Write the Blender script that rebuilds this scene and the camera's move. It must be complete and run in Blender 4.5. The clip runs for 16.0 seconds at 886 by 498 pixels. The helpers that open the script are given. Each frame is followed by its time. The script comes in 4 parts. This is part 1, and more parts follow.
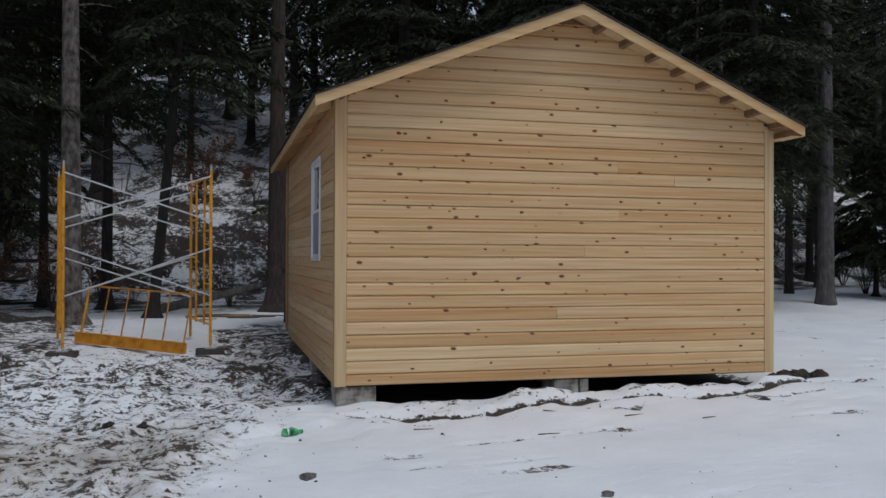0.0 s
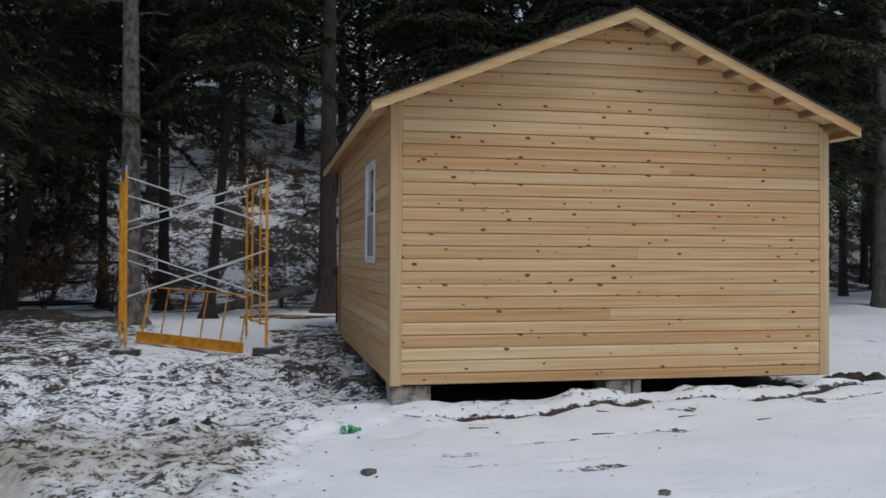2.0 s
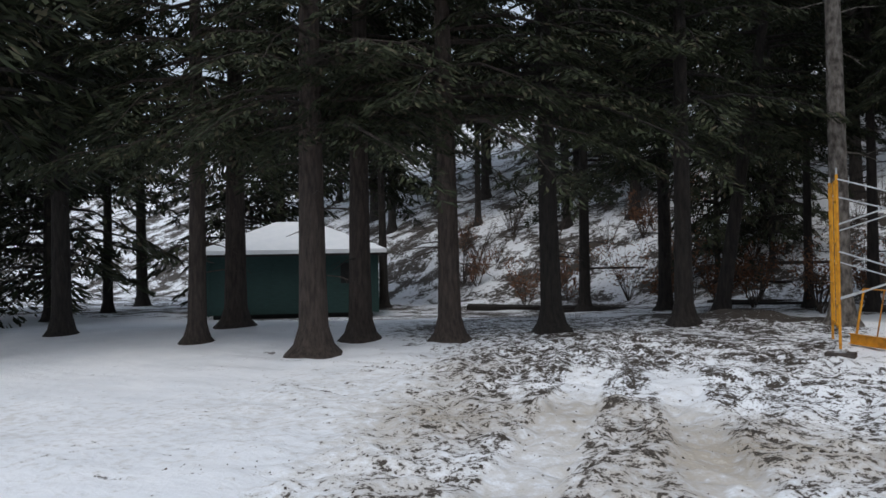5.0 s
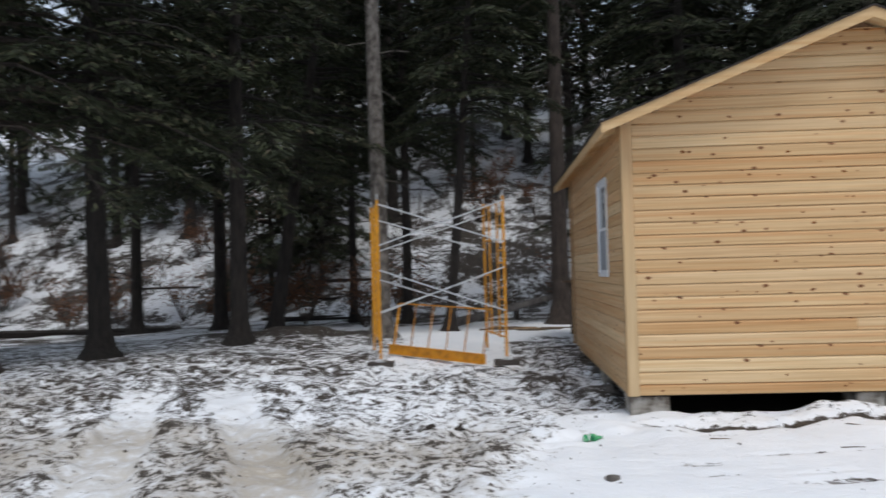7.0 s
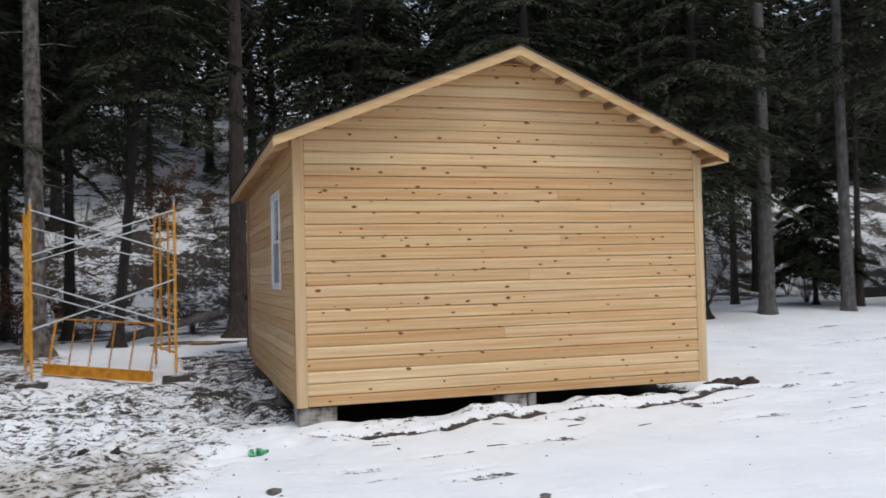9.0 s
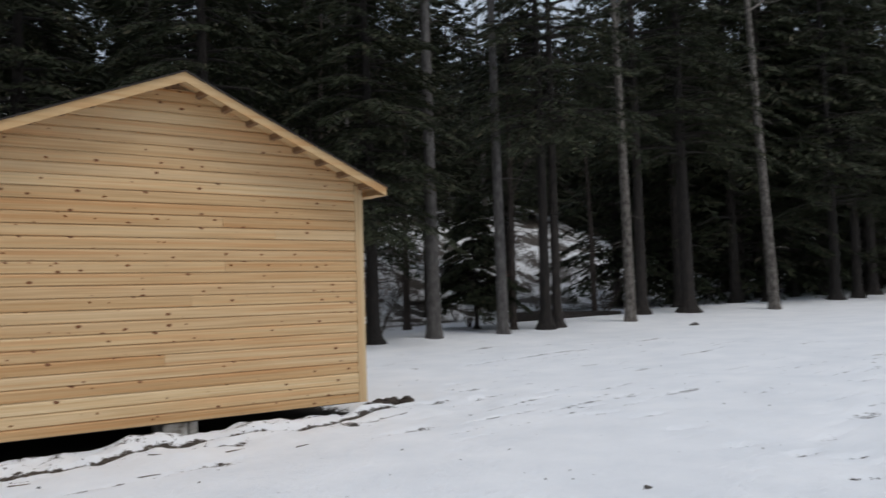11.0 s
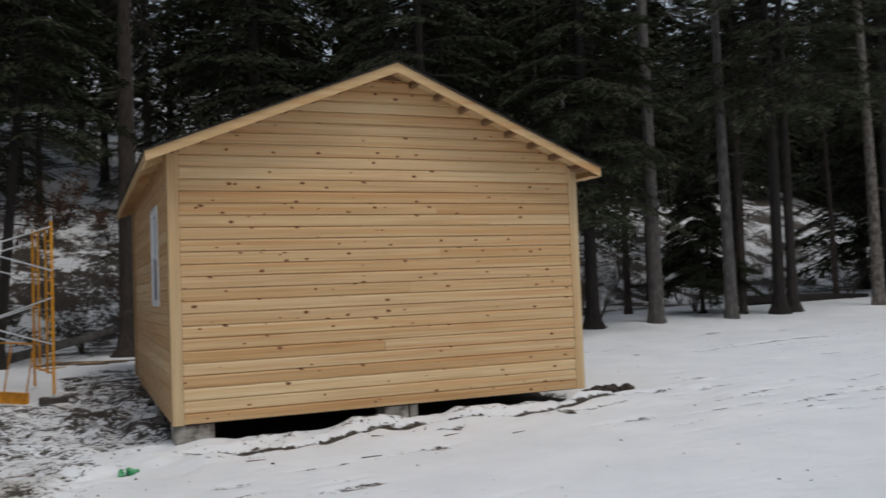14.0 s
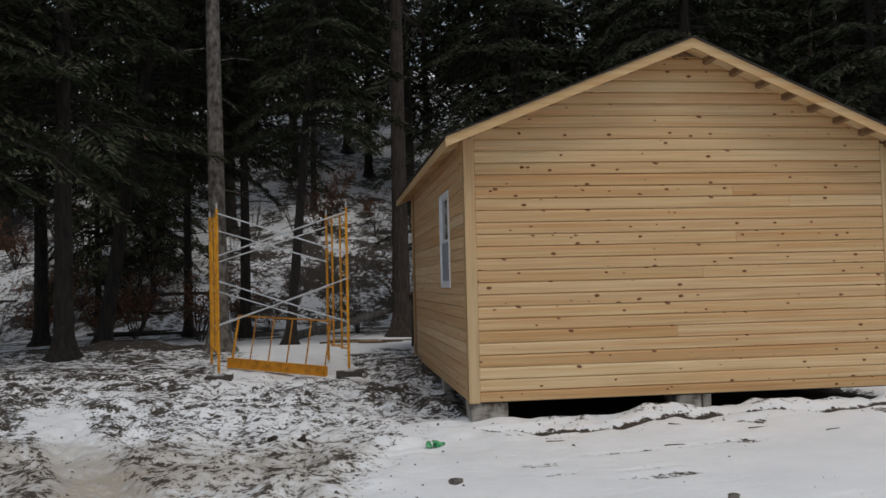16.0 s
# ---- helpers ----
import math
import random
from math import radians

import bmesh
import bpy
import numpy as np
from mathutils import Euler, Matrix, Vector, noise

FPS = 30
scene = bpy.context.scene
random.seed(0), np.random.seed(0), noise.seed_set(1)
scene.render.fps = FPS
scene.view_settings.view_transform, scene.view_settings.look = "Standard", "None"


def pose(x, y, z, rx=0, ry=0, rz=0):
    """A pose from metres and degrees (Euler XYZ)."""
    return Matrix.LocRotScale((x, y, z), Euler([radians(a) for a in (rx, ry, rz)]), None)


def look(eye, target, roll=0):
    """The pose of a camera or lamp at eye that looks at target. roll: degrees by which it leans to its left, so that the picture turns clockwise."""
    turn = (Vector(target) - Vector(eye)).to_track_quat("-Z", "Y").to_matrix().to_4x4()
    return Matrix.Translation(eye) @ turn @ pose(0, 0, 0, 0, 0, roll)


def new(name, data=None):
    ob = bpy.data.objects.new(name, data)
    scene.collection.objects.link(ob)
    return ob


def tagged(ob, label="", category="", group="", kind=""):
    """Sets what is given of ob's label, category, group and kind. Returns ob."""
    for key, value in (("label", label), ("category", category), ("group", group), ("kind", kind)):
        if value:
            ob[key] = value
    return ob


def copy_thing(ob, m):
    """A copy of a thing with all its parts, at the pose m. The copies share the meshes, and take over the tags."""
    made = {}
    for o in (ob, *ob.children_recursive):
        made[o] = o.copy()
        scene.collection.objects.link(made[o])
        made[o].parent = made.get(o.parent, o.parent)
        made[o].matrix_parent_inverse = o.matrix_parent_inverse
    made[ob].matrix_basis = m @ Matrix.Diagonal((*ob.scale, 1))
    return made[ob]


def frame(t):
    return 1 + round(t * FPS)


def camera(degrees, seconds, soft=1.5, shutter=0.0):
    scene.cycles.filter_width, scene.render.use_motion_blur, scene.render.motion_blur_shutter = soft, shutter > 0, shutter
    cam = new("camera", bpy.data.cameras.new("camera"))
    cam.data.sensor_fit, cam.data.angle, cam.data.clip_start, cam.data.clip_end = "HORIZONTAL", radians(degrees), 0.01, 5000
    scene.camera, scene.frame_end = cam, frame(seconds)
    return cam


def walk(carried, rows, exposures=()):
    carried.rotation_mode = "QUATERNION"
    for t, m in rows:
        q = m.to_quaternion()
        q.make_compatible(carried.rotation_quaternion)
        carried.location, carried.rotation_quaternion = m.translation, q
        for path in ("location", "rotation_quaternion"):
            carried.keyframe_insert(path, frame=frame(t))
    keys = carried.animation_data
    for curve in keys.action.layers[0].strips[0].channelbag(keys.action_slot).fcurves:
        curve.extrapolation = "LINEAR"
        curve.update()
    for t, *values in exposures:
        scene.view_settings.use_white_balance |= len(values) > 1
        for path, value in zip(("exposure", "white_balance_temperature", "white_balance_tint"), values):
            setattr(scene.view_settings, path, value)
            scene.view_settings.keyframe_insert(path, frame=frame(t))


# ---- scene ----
cam = camera(54.0, 16.0, soft=1.5, shutter=0.4)
PATH = [
    (0, (-0.156, -0.447, 1.270), (0.350, 1.488, 1.289), 0.2),
    (0.5, (-0.187, -0.471, 1.267), (0.298, 1.469, 1.291), 0.2),
    (1, (-0.221, -0.501, 1.281), (0.244, 1.444, 1.304), 0.2),
    (1.5, (-0.275, -0.514, 1.285), (0.174, 1.435, 1.306), 0.2),
    (2, (-0.277, -0.560, 1.268), (0.129, 1.398, 1.291), 0.2),
    (2.5, (-0.363, -0.799, 1.277), (-0.138, 1.188, 1.293), -0.0),
    (3, (-0.418, -0.829, 1.283), (-0.534, 1.168, 1.293), -0.6),
    (3.5, (-0.390, -0.855, 1.317), (-0.873, 1.086, 1.341), -2.1),
    (3.7, (-0.407, -0.899, 1.315), (-1.027, 1.002, 1.347), -2.0),
    (4.2, (-0.402, -0.932, 1.326), (-1.305, 0.853, 1.364), -2.2),
    (4.75, (-0.394, -0.983, 1.340), (-1.451, 0.715, 1.371), -1.3),
    (5.3, (-0.387, -1.029, 1.351), (-1.425, 0.680, 1.374), -0.3),
    (5.8, (-0.384, -1.047, 1.355), (-1.229, 0.765, 1.382), -0.3),
    (6, (-0.383, -1.049, 1.355), (-1.110, 0.814, 1.393), -1.1),
    (6.5, (-0.382, -1.050, 1.354), (-0.801, 0.905, 1.400), -1.3),
    (7, (-0.384, -1.047, 1.354), (-0.498, 0.949, 1.403), -1.6),
    (7.5, (-0.395, -1.017, 1.352), (-0.263, 0.978, 1.405), -1.4),
    (8, (-0.389, -1.042, 1.353), (-0.074, 0.932, 1.406), -1.5),
    (8.5, (-0.315, -1.096, 1.352), (0.150, 0.848, 1.406), -1.4),
    (9, (-0.219, -1.075, 1.353), (0.371, 0.835, 1.412), -1.4),
    (9.5, (-0.092, -1.124, 1.352), (0.623, 0.743, 1.415), -1.4),
    (10, (0.050, -1.288, 1.335), (0.887, 0.527, 1.407), -1.6),
    (10.2, (0.046, -1.349, 1.336), (0.944, 0.437, 1.412), -1.6),
    (10.75, (-0.004, -1.421, 1.323), (1.102, 0.243, 1.418), -1.7),
    (11.25, (-0.146, -1.479, 1.304), (1.175, 0.018, 1.424), -1.8),
    (11.75, (-0.283, -1.516, 1.288), (1.173, -0.151, 1.425), -2.0),
    (12.3, (-0.319, -1.516, 1.282), (1.111, -0.124, 1.419), -2.2),
    (12.5, (-0.279, -1.498, 1.283), (1.121, -0.076, 1.418), -2.2),
    (13, (-0.120, -1.433, 1.297), (1.100, 0.147, 1.413), -2.6),
    (13.5, (-0.038, -1.459, 1.312), (0.956, 0.274, 1.411), -2.3),
    (14, (0.097, -1.322, 1.328), (0.874, 0.519, 1.414), -2.2),
    (14.5, (-0.051, -1.155, 1.317), (0.553, 0.750, 1.400), -1.9),
    (15, (-0.265, -1.079, 1.309), (0.178, 0.870, 1.386), -1.6),
    (15.5, (-0.376, -1.076, 1.319), (-0.059, 0.897, 1.390), -1.5),
    (16, (-0.459, -1.101, 1.291), (-0.202, 0.881, 1.367), -1.4),
]
EXPOSURES = [(0.0, -0.46, 6250, 8), (1.0, -0.4, 6250, 8), (2.5, -0.3, 6280, 8), (3.5, -0.22, 6330, 8), (6.0, 0.1, 6450, 8), (7.0, 0.2, 6480, 8), (9.0, 0.22, 6520, 8), (10.0, 0.0, 6560, 8), (12.5, -0.25, 6700, 8), (13.5, -0.36, 6780, 8), (14.5, -0.3, 6830, 8), (16.0, -0.42, 6900, 8)]
walk(cam, [(t, look(eye, target, roll)) for t, eye, target, roll in PATH], EXPOSURES)
scene.view_settings.exposure = 0.0

# ---- world and light ----
world = bpy.data.worlds.new("overcast_sky")
scene.world = world
world.use_nodes = True
wn, wl = world.node_tree.nodes, world.node_tree.links
sky = wn.new("ShaderNodeTexSky")
sky.sky_type = "NISHITA"
sky.sun_disc = False
sky.sun_elevation = radians(60)
sky.sun_rotation = radians(155)
sky.dust_density = 6.0
haze = wn.new("ShaderNodeMixRGB")
haze.inputs["Fac"].default_value = 0.75
haze.inputs["Color2"].default_value = (6.3, 7.2, 8.6, 1)
wl.new(sky.outputs["Color"], haze.inputs["Color1"])
wl.new(haze.outputs["Color"], wn["Background"].inputs["Color"])
wn["Background"].inputs["Strength"].default_value = 0.1
sun_data = bpy.data.lights.new("sun", "SUN")
sun_data.energy, sun_data.angle, sun_data.color = 1.15, radians(25), (1.0, 0.97, 0.94)
sun = new("sun", sun_data)
sun.matrix_world = look((9, -10, 34), (3, 8, 0))


# ---- materials ----
def nodes_of(name, rough=0.8):
    m = bpy.data.materials.new(name)
    m.use_nodes = True
    n, l = m.node_tree.nodes, m.node_tree.links
    b = n["Principled BSDF"]
    b.inputs["Roughness"].default_value = rough
    return m, n, l, b


def coords(n, l, scale, source="Object"):
    tc = n.new("ShaderNodeTexCoord")
    mp = n.new("ShaderNodeMapping")
    mp.inputs["Scale"].default_value = scale
    l.new(tc.outputs[source], mp.inputs["Vector"])
    return mp


def noise_node(n, l, vector, scale, detail=5.0, rough=0.6):
    t = n.new("ShaderNodeTexNoise")
    t.inputs["Scale"].default_value = scale
    t.inputs["Detail"].default_value = detail
    t.inputs["Roughness"].default_value = rough
    l.new(vector, t.inputs["Vector"])
    return t


def ramp(n, l, fac, stops):
    r = n.new("ShaderNodeValToRGB")
    e = r.color_ramp.elements
    while len(e) < len(stops):
        e.new(0.5)
    for el, (p, c) in zip(e, stops):
        el.position, el.color = p, (*c, 1) if len(c) == 3 else c
    l.new(fac, r.inputs["Fac"])
    return r


def mix(n, l, fac, a, b, kind="MIX"):
    m = n.new("ShaderNodeMixRGB")
    m.blend_type = kind
    for socket, value in ((m.inputs["Fac"], fac), (m.inputs["Color1"], a), (m.inputs["Color2"], b)):
        if isinstance(value, (int, float)):
            socket.default_value = value
        elif isinstance(value, tuple):
            socket.default_value = (*value, 1)
        else:
            l.new(value, socket)
    return m


def maths(n, l, op, a, b=0.0, clamp=False):
    m = n.new("ShaderNodeMath")
    m.operation, m.use_clamp = op, clamp
    for socket, value in zip(m.inputs, (a, b)):
        if isinstance(value, (int, float)):
            socket.default_value = value
        else:
            l.new(value, socket)
    return m


def bump(n, l, b, height, strength=0.3, distance=0.01):
    k = n.new("ShaderNodeBump")
    k.inputs["Strength"].default_value, k.inputs["Distance"].default_value = strength, distance
    l.new(height, k.inputs["Height"])
    l.new(k.outputs["Normal"], b.inputs["Normal"])


def simple(name, stops, scale, rough=0.8, metal=0.0, relief=0.2, stretch=(1, 1, 1), vary=0.0, depth=0.01):
    """A surface of mottled colour with fine relief."""
    m, n, l, b = nodes_of(name, rough)
    mp = coords(n, l, stretch)
    t = noise_node(n, l, mp.outputs["Vector"], scale)
    col = ramp(n, l, t.outputs["Fac"], stops).outputs["Color"]
    if vary:
        info = n.new("ShaderNodeObjectInfo")
        hsv = n.new("ShaderNodeHueSaturation")
        v = maths(n, l, "MULTIPLY_ADD", info.outputs["Random"], vary)
        v.inputs[2].default_value = 1 - vary / 2
        l.new(v.outputs[0], hsv.inputs["Value"])
        l.new(col, hsv.inputs["Color"])
        col = hsv.outputs["Color"]
    l.new(col, b.inputs["Base Color"])
    b.inputs["Metallic"].default_value = metal
    fine = noise_node(n, l, mp.outputs["Vector"], scale * 6, 4)
    bump(n, l, b, fine.outputs["Fac"], relief, depth)
    return m


def wood(name, stretch, light, dark, knots=True, vary=True, dirt=False):
    """Fresh planed pine: grain along the board, tonal change from board to board, small knots."""
    m, n, l, b = nodes_of(name, 0.55)
    info = n.new("ShaderNodeObjectInfo")
    tc = n.new("ShaderNodeTexCoord")
    shift = n.new("ShaderNodeVectorMath")
    shift.operation = "ADD"
    comb = n.new("ShaderNodeCombineXYZ")
    far = maths(n, l, "MULTIPLY", info.outputs["Random"], 37.0)
    for i in range(3):
        l.new(far.outputs[0], comb.inputs[i])
    l.new(tc.outputs["Object"], shift.inputs[0])
    l.new(comb.outputs[0], shift.inputs[1])
    mp = n.new("ShaderNodeMapping")
    mp.inputs["Scale"].default_value = stretch
    l.new(shift.outputs[0], mp.inputs["Vector"])
    grain = noise_node(n, l, mp.outputs["Vector"], 1.0, 6, 0.55)
    streak = n.new("ShaderNodeTexNoise")
    streak.inputs["Scale"].default_value = 0.45
    l.new(mp.outputs["Vector"], streak.inputs["Vector"])
    col = ramp(n, l, grain.outputs["Fac"], [(0.3, dark), (0.5, tuple(0.6 * a + 0.4 * c for a, c in zip(light, dark))), (0.66, light)]).outputs["Color"]
    warm = ramp(n, l, streak.outputs["Fac"], [(0.40, (1.04, 1.04, 1.04)), (0.52, (1.0, 0.95, 0.88)), (0.66, (0.98, 0.80, 0.66))])
    col = mix(n, l, 0.8, col, warm.outputs["Color"], "MULTIPLY").outputs["Color"]
    if vary:
        tone = ramp(n, l, info.outputs["Random"], [(0.0, (0.90, 0.76, 0.60)), (0.2, (1.06, 1.02, 0.95)), (0.4, (0.95, 0.84, 0.70)), (0.6, (1.20, 1.23, 1.20)), (0.8, (0.89, 0.77, 0.62)), (1.0, (1.02, 0.95, 0.86))])
        col = mix(n, l, 1.0, col, tone.outputs["Color"], "MULTIPLY").outputs["Color"]
    if knots:
        sep = n.new("ShaderNodeSeparateXYZ")
        l.new(shift.outputs[0], sep.inputs[0])
        flat = n.new("ShaderNodeCombineXYZ")
        l.new(maths(n, l, "MULTIPLY", maths(n, l, "ADD", sep.outputs[0], sep.outputs[1]).outputs[0], 4.2).outputs[0], flat.inputs[0])
        l.new(maths(n, l, "MULTIPLY", sep.outputs[2], 7.6).outputs[0], flat.inputs[1])
        vor = n.new("ShaderNodeTexVoronoi")
        vor.voronoi_dimensions = "2D"
        vor.inputs["Scale"].default_value = 1.0
        l.new(flat.outputs[0], vor.inputs["Vector"])
        pick = n.new("ShaderNodeSeparateColor")
        l.new(vor.outputs["Color"], pick.inputs["Color"])
        size = maths(n, l, "MULTIPLY", maths(n, l, "SUBTRACT", pick.outputs[0], 0.60, True).outputs[0], 0.34)
        inside = maths(n, l, "SUBTRACT", size.outputs[0], vor.outputs["Distance"])
        halo = maths(n, l, "MULTIPLY", maths(n, l, "ADD", inside.outputs[0], 0.05).outputs[0], 9.0, True)
        halo = maths(n, l, "MULTIPLY", halo.outputs[0], maths(n, l, "GREATER_THAN", pick.outputs[0], 0.60).outputs[0])
        col = mix(n, l, maths(n, l, "MULTIPLY", halo.outputs[0], 0.55).outputs[0], col, (0.36, 0.17, 0.065)).outputs["Color"]
        spot = maths(n, l, "MULTIPLY", inside.outputs[0], 45.0, True)
        col = mix(n, l, maths(n, l, "MULTIPLY", spot.outputs[0], 0.92).outputs[0], col, (0.13, 0.043, 0.015)).outputs["Color"]
    l.new(col, b.inputs["Base Color"])
    b.inputs["Specular IOR Level"].default_value = 0.2
    bump(n, l, b, grain.outputs["Fac"], 0.12, 0.004)
    return m


PINE = wood("fresh_pine_siding", (0.9, 0.9, 46), (0.62, 0.464, 0.292), (0.48, 0.336, 0.194))
PINE_UP = wood("fresh_pine_trim", (30, 30, 0.8), (0.54, 0.415, 0.265), (0.44, 0.32, 0.19), knots=False)
PINE_RAKE = wood("fresh_pine_rake", (0.9, 30, 24), (0.58, 0.44, 0.275), (0.48, 0.34, 0.19), knots=False)
SHEATHING = simple("plywood_sheathing", [(0.3, (0.16, 0.09, 0.045)), (0.7, (0.27, 0.16, 0.085))], 9, 0.8)
KNOT = simple("knot_wood", [(0.3, (0.075, 0.020, 0.006)), (0.7, (0.26, 0.095, 0.03))], 60, 0.95)
KNOT.node_tree.nodes["Principled BSDF"].inputs["Specular IOR Level"].default_value = 0.1
SHINGLE = simple("asphalt_shingle", [(0.3, (0.02, 0.016, 0.014)), (0.7, (0.05, 0.04, 0.035))], 30, 0.95)
VINYL = simple("white_vinyl", [(0.3, (0.72, 0.74, 0.77)), (0.7, (0.82, 0.83, 0.85))], 12, 0.35, relief=0.03)
CONCRETE = simple("concrete", [(0.36, (0.09, 0.07, 0.055)), (0.5, (0.27, 0.25, 0.22)), (0.68, (0.44, 0.42, 0.39))], 7, 0.95, relief=0.5)
YELLOW = simple("yellow_scaffold_paint", [(0.3, (0.38, 0.15, 0.008)), (0.5, (0.64, 0.275, 0.012)), (0.8, (0.74, 0.36, 0.02))], 9, 0.45, relief=0.08, vary=0.3)
RUSTY = simple("worn_scaffold_paint", [(0.3, (0.16, 0.055, 0.015)), (0.55, (0.5, 0.21, 0.02)), (0.8, (0.62, 0.3, 0.04))], 14, 0.65, vary=0.3)
GALV = simple("galvanised_steel", [(0.3, (0.42, 0.44, 0.46)), (0.7, (0.62, 0.64, 0.66))], 25, 0.42, 0.7, 0.08)
WET_WOOD = simple("weathered_plank", [(0.3, (0.025, 0.02, 0.017)), (0.7, (0.08, 0.065, 0.055))], 20, 0.8)
CUT_WOOD = simple("split_wood", [(0.3, (0.3, 0.18, 0.09)), (0.7, (0.55, 0.38, 0.2))], 12, 0.8)
BARK_DARK = simple("dark_bark", [(0.3, (0.012, 0.010, 0.009)), (0.7, (0.055, 0.043, 0.036))], 6, 0.95, relief=1.0, stretch=(3, 3, 0.6), vary=0.5, depth=0.06)
BARK_BROWN = simple("brown_bark", [(0.3, (0.03, 0.022, 0.018)), (0.7, (0.10, 0.075, 0.062))], 6, 0.95, relief=1.0, stretch=(3, 3, 0.6), vary=0.4, depth=0.06)
BARK_GREY = simple("grey_bark", [(0.3, (0.06, 0.054, 0.052)), (0.55, (0.13, 0.118, 0.112)), (0.8, (0.22, 0.21, 0.2))], 5, 0.95, relief=1.0, stretch=(2.5, 2.5, 1.0), vary=0.3, depth=0.05)
BARK_PALE = simple("pale_bark", [(0.36, (0.055, 0.045, 0.038)), (0.52, (0.17, 0.148, 0.13)), (0.66, (0.27, 0.245, 0.22))], 5, 0.95, relief=1.0, stretch=(2.5, 2.5, 1.3), vary=0.2, depth=0.05)
SNOW_ROOF = simple("roof_snow", [(0.3, (0.78, 0.80, 0.83)), (0.7, (0.86, 0.87, 0.89))], 3, 0.7)
GREEN_WALL = simple("dark_green_boards", [(0.3, (0.008, 0.030, 0.026)), (0.7, (0.015, 0.052, 0.045))], 5, 0.7, stretch=(1, 1, 6))
# near-black for painted shade under floors, and for dark windows and roof edges
BLACK = simple("shade_and_dark_parts", [(0.3, (0.008, 0.008, 0.008)), (0.7, (0.02, 0.018, 0.016))], 8, 0.95)
SOIL = simple("wet_soil", [(0.3, (0.018, 0.013, 0.010)), (0.55, (0.05, 0.037, 0.028)), (0.8, (0.10, 0.075, 0.055))], 18, 0.95, relief=1.0, vary=0.5)
STONE = simple("field_stone", [(0.3, (0.05, 0.045, 0.04)), (0.7, (0.16, 0.14, 0.125))], 16, 0.9, relief=0.6, vary=0.5)
STICK = simple("stick_bark", [(0.3, (0.05, 0.035, 0.025)), (0.7, (0.17, 0.12, 0.08))], 20, 0.9, vary=0.6)
CAN_GREEN = simple("green_plastic", [(0.35, (0.0, 0.09, 0.03)), (0.5, (0.02, 0.30, 0.10)), (0.68, (0.25, 0.52, 0.30))], 16, 0.25)
CAN_METAL = simple("label_white", [(0.3, (0.45, 0.55, 0.5)), (0.7, (0.7, 0.75, 0.7))], 30, 0.35)


def needles(name, stops):
    m, n, l, b = nodes_of(name, 0.7)
    geo = n.new("ShaderNodeNewGeometry")
    col = ramp(n, l, geo.outputs["Random Per Island"], stops)
    l.new(col.outputs["Color"], b.inputs["Base Color"])
    b.inputs["Specular IOR Level"].default_value = 0.2
    return m


HEMLOCK = needles("hemlock_needles", [(0.0, (0.015, 0.019, 0.010)), (0.5, (0.028, 0.034, 0.018)), (0.85, (0.046, 0.054, 0.027)), (1.0, (0.082, 0.066, 0.044))])
DRY_LEAF = needles("dry_beech_leaves", [(0.0, (0.10, 0.045, 0.025)), (1.0, (0.24, 0.12, 0.07))])


def glass(name, tint):
    m, n, l, b = nodes_of(name, 0.05)
    b.inputs["Base Color"].default_value = (*tint, 1)
    b.inputs["Specular IOR Level"].default_value = 0.6
    return m


GLASS = glass("window_glass", (0.012, 0.014, 0.017))
SCREEN = simple("insect_screen_glass", [(0.3, (0.18, 0.21, 0.25)), (0.7, (0.24, 0.27, 0.31))], 30, 0.3)


